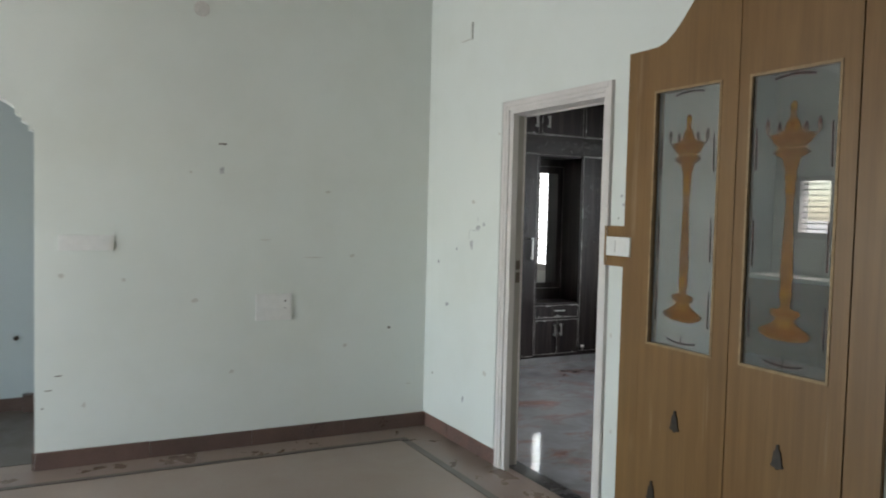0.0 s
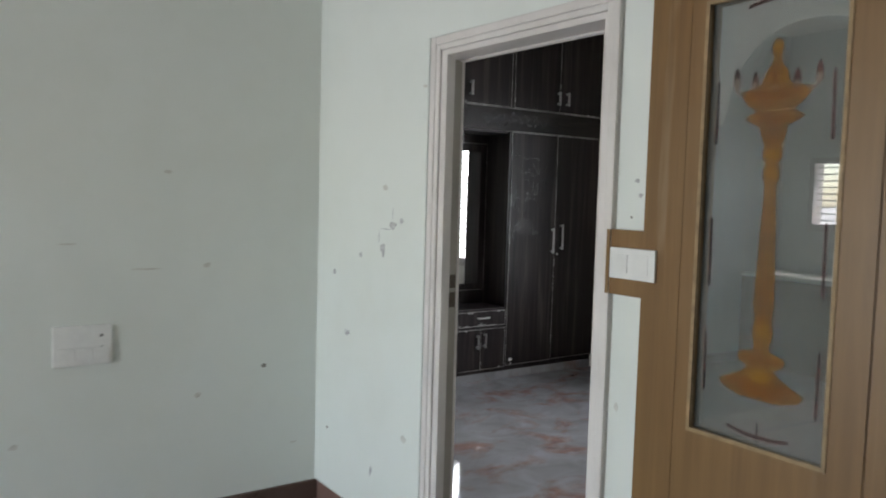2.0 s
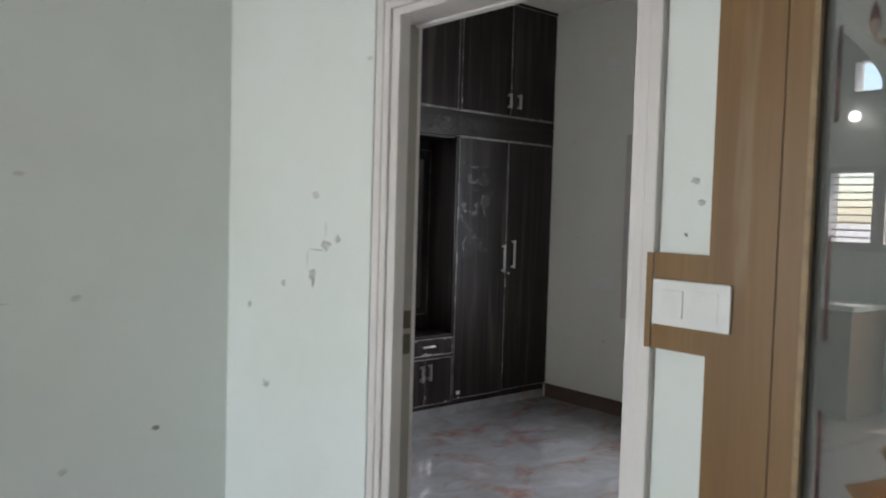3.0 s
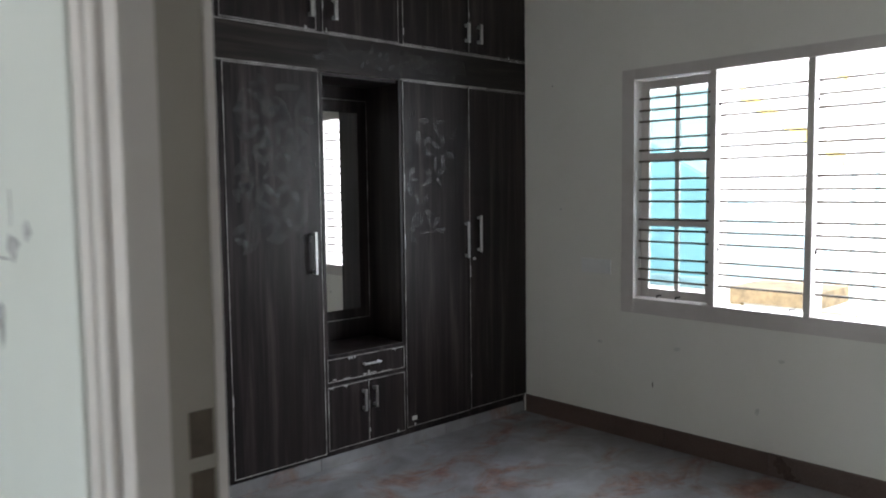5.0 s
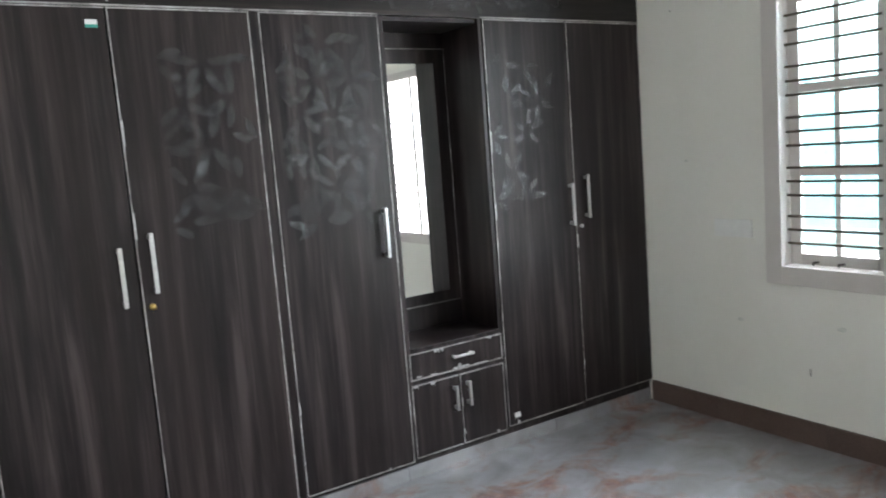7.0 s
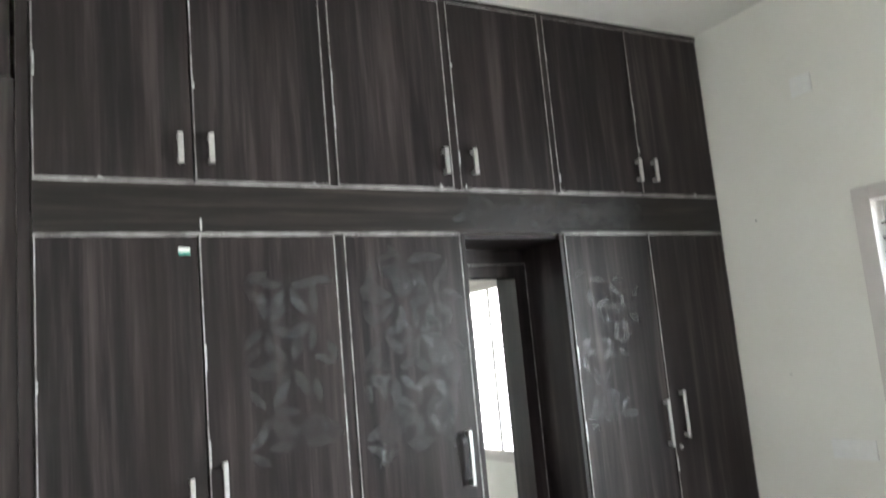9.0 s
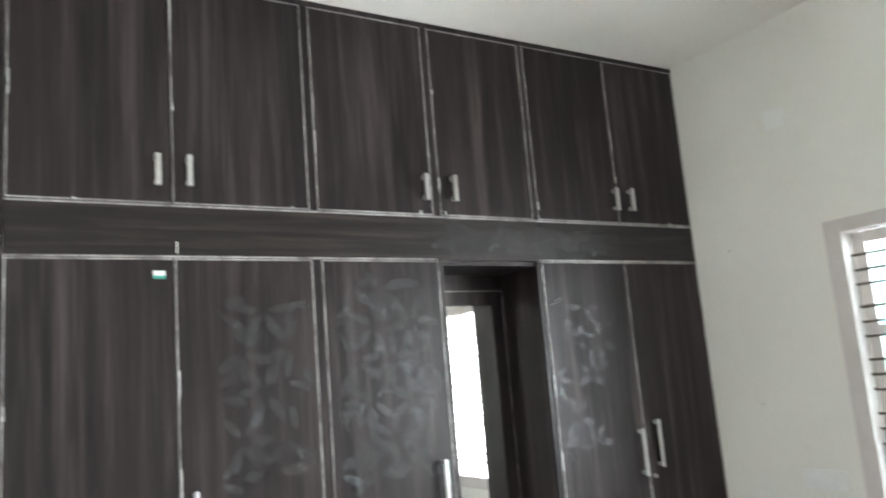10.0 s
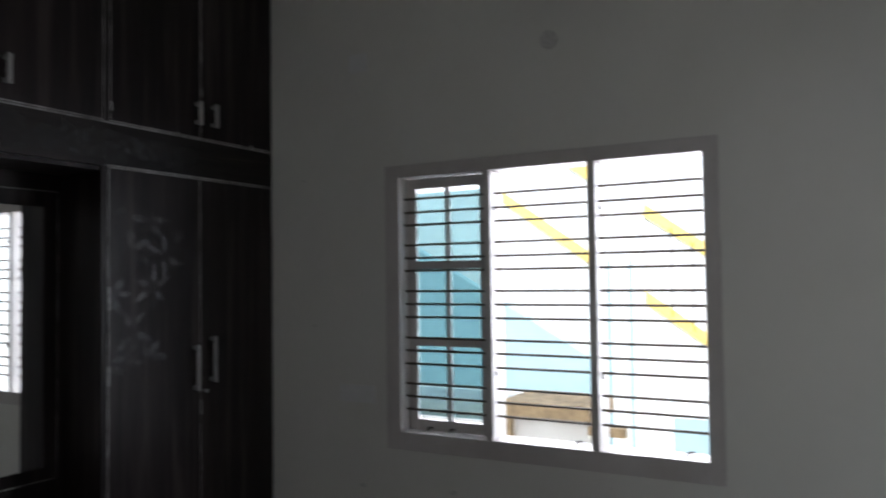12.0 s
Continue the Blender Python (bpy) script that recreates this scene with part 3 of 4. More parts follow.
part("sticker", boxes((4.990, YW - 0.001, 2.022, 5.030, YW - 0.0002, 2.050)), M_PLASTIC, a1, "small white paper sticker")
part("sticker", boxes((4.990, YW - 0.0016, 2.022, 5.030, YW - 0.0011, 2.033)), M_TEAL, a1, "teal band of the sticker")
leaf_print(a2, 5.20, 5.575, 1.22, 1.99, YW, 3)

u = thing("wardrobe", (5.89, YW + 0.3, 0.1), "dark laminate single-door wardrobe with leaf print, closed", "wardrobe", "fitted wardrobe")
carcass(u, 5.598, 6.158, Z0, Z1)
part("stile", boxes((5.586, YW + 0.003, 0.086, 5.617, YW + 0.0185, Z1)), M_LAM, u)
b1 = front(u, 5.619, 6.154, 0.091, Z1)
pull(b1, 6.096, 1.057, 1.275, YW)
leaf_print(b1, 5.65, 6.14, 1.18, 2.06, YW, 8)

u = thing("wardrobe", (7.22, YW + 0.3, 0.1), "dark laminate two-door wardrobe beside the window wall", "wardrobe", "fitted wardrobe")
carcass(u, 6.703, XE - 0.003, Z0, Z1)
c1 = front(u, 6.706, 7.219, 0.112, Z1, sides="lbt")
c2 = front(u, 7.225, XE - 0.006, 0.118, Z1)
pull(c1, 7.192, 1.068, 1.287, YW)
pull(c2, 7.300, 1.097, 1.322, YW)
bm = rod(bmesh.new(), (7.262, YW - 0.010, 1.058), (7.262, YW, 1.058), 0.009, 12)
smooth(part("lock", bm, M_STEEL, c2, "small round lock"))
part("sticker", boxes((6.745, YW - 0.001, 0.150, 6.782, YW - 0.0002, 0.175)), M_PLASTIC, c1, "small white paper sticker")
leaf_print(c1, 6.73, 7.13, 1.15, 1.95, YW, 21, 0.095, 0.75)

def ragged_chip(parent, x0, z0, x1, z1, seed):
    """A torn patch of edge tape with small runs at its lower side."""
    rnd = random.Random(seed)
    n = 7
    low = [(x0 + (x1 - x0) * k / n, z0 + (z1 - z0) * (rnd.uniform(0.0, 0.75) if k % 2 else rnd.uniform(0.45, 0.9))) for k in range(n + 1)]
    part("edge_chip", prism(bmesh.new(), low + [(x1, z1), (x0, z1)], "y", YW - 0.0022, YW - 0.0013), M_CHIP, parent, "whitish torn edge patch")


# dressing niche with mirror, drawer and small cupboard
u = thing("dressing_unit", (6.43, YW + 0.3, 0.1), "dark laminate dressing niche with mirror, drawer and cupboard", "dressing table", "fitted wardrobe")
NX0, NX1, NB = 6.160, 6.701, 9.15
for spec in ((NX0, YW + 0.004, Z0, NX0 + 0.018, YWN - 0.004, Z1), (NX1 - 0.018, YW + 0.004, Z0, NX1, YWN - 0.004, Z1)):
    part("side_panel", boxes(spec), M_LAM, u)
part("back_panel", boxes((NX0 + 0.018, NB, Z0, NX1 - 0.018, NB + 0.012, Z1)), M_LAM, u)
part("top_panel", boxes((NX0 + 0.018, YW + 0.02, Z1 - 0.018, NX1 - 0.018, NB, Z1)), M_LAM, u)
part("bottom_panel", boxes((NX0 + 0.018, YW + 0.02, Z0, NX1 - 0.018, NB, Z0 + 0.018)), M_LAM, u)
part("divider", boxes((NX0 + 0.018, YW + 0.002, 0.451, NX1 - 0.018, NB, 0.468)), M_LAM, u)
part("shelf", boxes((NX0 + 0.019, YW - 0.006, 0.600, NX1 - 0.019, NB - 0.001, 0.620), bevel=0.002), M_LAM, u, "dusty laminate shelf top")
d = front(u, NX0 + 0.006, NX1 - 0.006, 0.470, 0.598, chips=0)
d.name = "drawer"
pull_flat(d, 6.392, 6.509, 0.542, YW)
for k, (x0, z0, x1, z1) in enumerate(((6.30, 0.572, 6.33, 0.596), (6.338, 0.565, 6.352, 0.596), (6.60, 0.578, 6.635, 0.596), (6.655, 0.582, 6.675, 0.596), (6.40, 0.472, 6.49, 0.486), (6.43, 0.472, 6.445, 0.50), (6.27, 0.472, 6.31, 0.483), (6.52, 0.472, 6.60, 0.480), (6.20, 0.472, 6.225, 0.488))):
    ragged_chip(d, x0, z0, x1, z1, 300 + k)
d1 = front(u, NX0 + 0.006, 6.428, Z0 + 0.002, 0.449, sides="lbt", chips=0)
d2 = front(u, 6.432, NX1 - 0.006, Z0 + 0.002, 0.449)
pull(d1, 6.395, 0.285, 0.405, YW, 0.014)
pull(d2, 6.470, 0.292, 0.412, YW, 0.014)
for x0, z0, x1, z1 in ((6.27, 0.425, 6.295, 0.445), (6.18, 0.43, 6.20, 0.445)):
    ragged_chip(d1, x0, z0, x1, z1, int(x0 * 1000))
bx0, bx1, bz0, bz1 = 6.195, 6.680, 0.735, 2.004
mf = part("mirror_board", boxes((bx0, NB - 0.014, bz0, bx1, NB - 0.001, bz1), bevel=0.002), M_LAM, u)
part("edging", edge_frame(bx0 + 0.002, bx1 - 0.002, bz0 + 0.002, bz1 - 0.002, NB - 0.014, 0.004), M_EDGE, mf, "worn whitish edge tape")
part("mirror", boxes((6.235, NB - 0.019, 0.796, 6.608, NB - 0.0145, 1.930), bevel=0.0015), M_MIRROR, mf, "clear bevelled mirror pane")

# valance between the tall doors and the lofts
v = thing("valance", (6.13, YW, Z1), "dark laminate valance board between wardrobes and lofts", "trim", "fitted wardrobe")
vb = part("board", boxes((4.527, YW + 0.003, Z1 + 0.002, XE - 0.003, YW + 0.02, L0 - 0.002)), M_LAMH, v)
leaf_print(vb, 6.12, 7.22, 2.102, 2.290, YW + 0.003, 33, 0.080, 1.0, 0.125)
leaf_print(vb, 6.20, 7.16, 2.102, 2.290, YW + 0.002, 34, 0.076, 1.0, 0.16)
part("edging", boxes((4.53, YW + 0.0015, L0 - 0.009, XE - 0.006, YW + 0.003, L0 - 0.003), (4.53, YW + 0.0015, Z1 + 0.003, 6.155, YW + 0.003, Z1 + 0.009), (6.70, YW + 0.0015, Z1 + 0.003, XE - 0.006, YW + 0.003, Z1 + 0.009)), M_EDGE, v, "worn whitish edge tape")
part("chip", boxes((5.070, YW + 0.001, 2.115, 5.075, YW + 0.003, 2.155)), M_PLASTIC, v, "white chip")

# lofts
for x0, xm, xn, x1, e0, e1 in ((4.530, 5.054, 5.060, 5.583, 4.527, 5.598), (5.614, 6.150, 6.182, 6.690, 5.600, 6.702), (6.716, 7.226, 7.231, XE - 0.006, 6.704, XE - 0.003)):
    u = thing("loft_cabinet", ((e0 + e1) / 2, YW + 0.3, L0), "dark laminate two-door loft cabinet under the ceiling", "cabinet", "loft cabinets")
    carcass(u, e0, e1, L0, L1)
    p = front(u, x0, xm, L0, L1, sides="lrbt" if xn - xm > 0.02 else "lbt")
    q = front(u, xn, x1, L0, L1)
    wide = xn - xm > 0.02
    pull(p, xm - (0.040 if wide else 0.046 if x0 < 5 else 0.016), 2.356, 2.472, YW, 0.020)
    pull(q, xn + (0.072 if wide else 0.058 if x0 < 5 else 0.084), 2.358, 2.474, YW, 0.020)
    if e0 > 5.5:
        part("stile", boxes((e0 - 0.0155, YW + 0.003, L0, x0 - 0.0015, YW + 0.0185, L1)), M_LAM, u)
    if wide:
        part("stile", boxes((xm + 0.001, YW + 0.004, L0, xn - 0.001, YW + 0.0185, L1)), M_LAM, u)
solid("cornice", boxes((4.527, YW - 0.002, L1 + 0.002, XE - 0.003, YWN - 0.004, H - 0.001)), M_LAM, "thin dark cornice strip over the lofts", "trim")
f = thing("filler_panel", (4.42, YW + 0.02, 0.1), "dark laminate end panels between wardrobe and wall", "panel", "fitted wardrobe")
part("panel", boxes((XB + 0.003, YW + 0.022, 0.1, 4.483, YW + 0.04, 2.644), bevel=0.001), M_LAM, f)
part("panel", boxes((XB + 0.003, YW + 0.026, 2.648, 4.470, YW + 0.044, 3.030), bevel=0.001), M_LAM, f)
part("end_post", boxes((4.484, YW + 0.006, 0.1, 4.5255, YWN - 0.004, H - 0.002)), M_LAM, f)


# ---- bedroom window ----
BARS = [1.987, 1.920, 1.857, 1.758, 1.693, 1.630, 1.529, 1.465, 1.401, 1.299, 1.236, 1.171, 1.073, 1.010, 0.947]
BARZ0, BARZ1 = 0.843, 2.091


def window(name, x, s, y0, y1, z0, z1, posts, trim, mat, label, nbars=None, depth=0.13, wide=0.0):
    """A three-light window in a wall that runs along y; s: +1 where outside lies towards +x."""
    w = thing(name, (x, (y0 + y1) / 2, z0), label, "window", kind="structure")
    xi, xo = x - s * 0.014, x + s * depth

    def slab(bm, a, b, c, d, e0=xi, e1=xo, bevel=0.003):
        box(bm, min(e0, e1), a, c, max(e0, e1), b, d, bevel=bevel)
        return bm
    bm = slab(bmesh.new(), y0, y0 + trim, z0, z1)
    slab(bm, y1 - trim - wide, y1, z0, z1)
    slab(bm, y0 + trim, y1 - trim - wide, z1 - trim, z1)
    slab(bm, y0 + trim, y1 - trim - wide, z0, z0 + trim + 0.025)
    part("frame", bm, mat, w, "moulded frame in pinkish-grey primer")
    edges = [y0 + trim] + [v for p in posts for v in p] + [y1 - trim - wide]
    for a, b in posts:
        part("mullion", slab(bmesh.new(), a, b, z0 + trim + 0.025, z1 - trim, xi + s * 0.004), mat, w)
    zs = nbars or BARS
    lo, hi = z0 + trim + 0.025, z1 - trim
    for i in range(0, len(edges), 2):
        for zb in zs:
            zz = lo + (zb - BARZ0) / (BARZ1 - BARZ0) * (hi - lo)
            part("bar", rod(bmesh.new(), (x + s * 0.045, edges[i] - 0.003, zz), (x + s * 0.045, edges[i + 1] + 0.003, zz), 0.0062, 8), M_BAR, w)
    return w, lo, hi, edges


win, wl, wh, we = window("window_1", XE, 1, WIN[0], WIN[1], WIN[2], WIN[3], [(7.011, 7.047), (7.514, 7.549)], 0.062, M_FRAME, "three-light grilled window, one glazed shutter closed", wide=0.020)


def shutter(w, x0, ya, yb, z0, z1):
    """A closed two-by-three pane shutter."""
    st, t = 0.052, 0.028
    s = part("shutter", boxes((x0, ya, z0, x0 + t, ya + st, z1), (x0, yb - st, z0, x0 + t, yb, z1), (x0, ya + st, z0, x0 + t, yb - st, z0 + st), (x0, ya + st, z1 - st, x0 + t, yb - st, z1), bevel=0.002), M_FRAME, w)
    ym = (ya + yb) / 2
    bm = boxes((x0 + 0.003, ym - 0.013, z0 + st, x0 + t - 0.003, ym + 0.013, z1 - st))
    hz = (z1 - z0 - 2 * st) / 3
    for k in (1, 2):
        zc = z0 + st + k * hz
        box(bm, x0 + 0.002, ya + st, zc - 0.019, x0 + t - 0.002, ym - 0.013, zc + 0.019)
        box(bm, x0 + 0.002, ym + 0.013, zc - 0.019, x0 + t - 0.002, yb - st, zc + 0.019)
    part("muntins", bm, M_FRAME, s)
    for k in range(3):
        for a, b in ((ya + st, ym - 0.013), (ym + 0.013, yb - st)):
            g = part("pane", boxes((x0 + 0.011, a, z0 + st + k * hz + 0.019, x0 + 0.015, b, z0 + st + (k + 1) * hz - 0.019)), M_GLASS, s, "clear pane")
            g.visible_shadow = False
    return s


sh = shutter(win, XE + 0.060, we[4] + 0.003, we[5] - 0.003, wl + 0.003, wh - 0.003)
for zz in (1.49, 1.02):
    part("catch", boxes((XE + 0.052, we[4] + 0.012, zz, XE + 0.0595, we[4] + 0.028, zz + 0.085), bevel=0.002), M_IRON, sh, "dark iron shutter catch")
for yy, zz in ((7.5135, 1.90), (7.5135, 1.14), (7.0105, 1.88), (7.0105, 1.15)):
    part("pintle", rod(bmesh.new(), (XE - 0.004, yy - 0.018, zz), (XE - 0.004, yy - 0.018, zz + 0.02), 0.0055, 8), M_IRON, win, "small iron hinge pin")
for yy in (7.90, 7.78, 7.14, 6.66):
    part("stay_hook", rod(rod(bmesh.new(), (XE + 0.06, yy, wl + 0.001), (XE + 0.06, yy, wl + 0.016), 0.005), (XE + 0.06, yy, wl + 0.014), (XE + 0.06, yy - 0.03, wl + 0.020), 0.005), M_IRON, win, "small iron stay hook")


# ---- fittings on the bedroom walls ----
def plate_x(name, x, s, y0, y1, z0, z1, label, keys=0, group=""):
    """A switch plate on a wall that runs along y; s: the way it faces along x."""
    p = thing(name, (x, (y0 + y1) / 2, z0), label, "switch plate", group)
    t = 0.009

    def slab(a, b, c, d, e0, e1, bevel=0.0012):
        xa, xb = sorted((x + s * e0, x + s * e1))
        return boxes((xa, a, c, xb, b, d), bevel=bevel)
    part("plate", slab(y0, y1, z0, z1, 0, t, 0.003), M_PLASTIC, p)
    n = max(keys, 0)
    for k in range(n):
        w = (y1 - y0 - 0.03) / n
        a = y0 + 0.015 + k * w
        part("rocker", slab(a + 0.003, a + w - 0.003, z0 + 0.02, z1 - 0.02, t - 0.001, t + 0.004), M_PLASTIC, p)
    return p


plate_x("switch_plate", XE, -1, 8.172, 8.385, 0.968, 1.055, "blank cream plate nearly flush with the wall")
plate_x("junction_plate", XE, -1, 8.20, 8.31, 2.655, 2.75, "small square white plate high on the wall")
bm = rod(bmesh.new(), (XE - 0.012, 7.21, 2.655), (XE, 7.21, 2.655), 0.042, 28)
solid("blanking_disc", bm, M_CAP, "round grey cap over a fan point", "cap")


def plate_n(y, x0, x1, z0, z1, label, keys, pins=False):
    """A switch plate on the end wall of the hall."""
    p = thing("switch_plate", ((x0 + x1) / 2, y, z0), label, "switch plate", "hall switch plates")
    part("plate", boxes((x0, y - 0.011, z0, x1, y, z1), bevel=0.003), M_PLASTIC, p)
    zk = z0 + 0.018
    zh = (z1 - z0) * (0.45 if pins else 1.0) - 0.036 * (0.5 if pins else 1)
    w = (x1 - x0 - 0.03) / keys
    for k in range(keys):
        a = x0 + 0.015 + k * w
        part("rocker", boxes((a + 0.004, y - 0.015, zk, a + w - 0.004, y - 0.010, zk + zh), bevel=0.001), M_PLASTIC, p)
    if pins:
        for dx, dz in ((0.03, 0.05), (0.055, 0.05), (0.042, 0.075)):
            part("socket_hole", rod(bmesh.new(), (x1 - dx, y - 0.0118, z0 + dz), (x1 - dx, y - 0.0105, z0 + dz), 0.0035, 10), M_IRON, p)
        part("indicator", rod(bmesh.new(), (x1 - 0.042, y - 0.014, z1 - 0.045), (x1 - 0.042, y - 0.0105, z1 - 0.045), 0.006, 14), M_IRON, p, "dark round knob")
    return p


plate_n(YN, 1.898, 2.180, 1.247, 1.334, "long white switch plate with four rockers", 4)
plate_n(YN, 2.992, 3.218, 0.808, 0.974, "white socket and switch plate with a dark knob", 3, True)


# ---- prayer doors ----
# half outlines of the painted oil lamp and of the hanging bells: height, half width
LAMP = [(1.078, .050), (1.092, .100), (1.110, .117), (1.124, .086), (1.142, .052), (1.156, .034), (1.166, .056), (1.180, .066), (1.190, .058), (1.198, .022), (1.212, .018), (1.224, .024), (1.244, .029), (1.262, .026),
        (1.276, .021), (1.292, .026), (1.312, .028), (1.40, .024), (1.50, .020), (1.578, .0155), (1.598, .016), (1.614, .023), (1.632, .023), (1.646, .015), (1.658, .025), (1.676, .027), (1.690, .020), (1.704, .030), (1.7335, .037)]
SAUCER = [(1.734, .036), (1.744, .060), (1.756, .080), (1.762, .068), (1.772, .050)]
BOWL = [(1.7735, .050), (1.788, .074), (1.806, .088), (1.822, .096), (1.826, .058), (1.836, .036), (1.852, .032), (1.866, .026), (1.880, .014), (1.896, .008), (1.904, .013), (1.918, .016), (1.932, .012), (1.940, .002)]
BELL = [(-.054, .006), (-.047, .010), (-.045, .030), (-.038, .034), (-.028, .026), (.000, .022), (.018, .019), (.030, .011), (.036, .006), (.046, .009), (.053, .004)]


def mirrored(c, z0, half):
    return [(c + w, z0 + z) for z, w in half] + [(c - w, z0 + z) for z, w in reversed(half)]


def ring_band(bm, c, z, w, h, lo, hi):
    """A lens-shaped painted stroke across the lamp."""
    prism(bm, [(c - w, z), (c - w * .5, z - h), (c, z - h * 1.25), (c + w * .5, z - h), (c + w, z), (c + w * .5, z + h * .35), (c, z + h * .2), (c - w * .5, z + h * .35)], "x", lo, hi)


def painted_lamp(leaf, c, xg, ga, gb, g0, g1):
    bm = prism(bmesh.new(), mirrored(c, 0, LAMP), "x", xg - 0.0006, xg)
    prism(bm, mirrored(c, 0, SAUCER), "x", xg - 0.0006, xg)
    prism(bm, mirrored(c, 0, BOWL), "x", xg - 0.0006, xg)
    part("painted_lamp", bm, M_ORANGE, leaf, "amber painted oil lamp on a tall stem")
    bm = bmesh.new()
    for z, w, h in ((1.815, .085, .014), (1.754, .068, .008), (1.705, .028, .008), (1.645, .015, .006), (1.275, .020, .007), (1.178, .056, .008), (1.118, .100, .012), (1.10, .070, .010), (1.862, .024, .008)):
        ring_band(bm, c, z, w, h, xg - 0.0011, xg - 0.0007)
    part("painted_rings", bm, M_RING, leaf, "ochre painted rings")
    bm = bmesh.new()
    for z, w, h in ((1.624, .018, .016), (1.250, .022, .016), (1.668, .019, .012), (1.918, .011, .012), (1.845, .022, .014), (1.135, .030, .018)):
        prism(bm, [(c + w * math.cos(a), z + h * math.sin(a)) for a in [6.2832 * k / 12 for k in range(12)]], "x", xg - 0.0011, xg - 0.0007)
    part("painted_highlights", bm, M_GOLD, leaf, "yellow painted beads")
    bm = bmesh.new()
    pale = bmesh.new()
    for dy, z in ((-.108, 1.832), (-.054, 1.822), (.004, 1.818), (.056, 1.824), (.108, 1.838)):
        y = c + dy
        prism(pale, [(y, z - .012), (y + .010, z + .004), (y + .004, z + .022), (y - .004, z + .022), (y - .010, z + .004)], "x", xg - 0.0009, xg - 0.0002)
        prism(bm, [(y - .009, z + .008), (y - .004, z + .018), (y + .004, z + .018), (y + .009, z + .008), (y + .006, z + .030), (y, z + .046), (y - .006, z + .030)], "x", xg - 0.0015, xg - 0.0010)
    part("painted_flames", bm, M_RED, leaf, "dark red painted flames")
    for s in (-1, 1):      # arms from the rim to the outer flames
        prism(pale, [(c + s * .080, 1.816), (c + s * .098, 1.812), (c + s * .113, 1.832), (c + s * .107, 1.834), (c + s * .096, 1.819), (c + s * .080, 1.823)], "x", xg - 0.0009, xg - 0.0002)
    part("painted_wicks", pale, M_PALE, leaf, "pale painted wicks")
    rnd = random.Random(int(c * 100))
    bm = bmesh.new()
    for y, side in ((ga + 0.024, 1), (gb - 0.030, -1)):
        for z, hh in ((1.07, .15), (1.34, .17), (1.70, .15)):
            lean = rnd.uniform(-.003, .003)
            prism(bm, [(y, z), (y + .007, z - .003), (y + .008 + lean, z + hh), (y + .002 + lean, z + hh + .004)], "x", xg - 0.0007, xg - 0.0001)
    for z, bow in ((g0 + 0.030, -.010), (g1 - 0.030, .010)):
        pts = [(c + .085 * k / 4, z + bow * (1 - (k / 4) ** 2)) for k in range(-4, 5)]
        prism(bm, pts + [(y, zz + .008) for y, zz in reversed(pts)], "x", xg - 0.0007, xg - 0.0001)
    box(bm, xg - 0.0007, c - 0.002, g0 + 0.012, xg - 0.0001, c + 0.002, g0 + 0.062)
    part("painted_border", bm, M_RED, leaf, "broken red painted border lines")


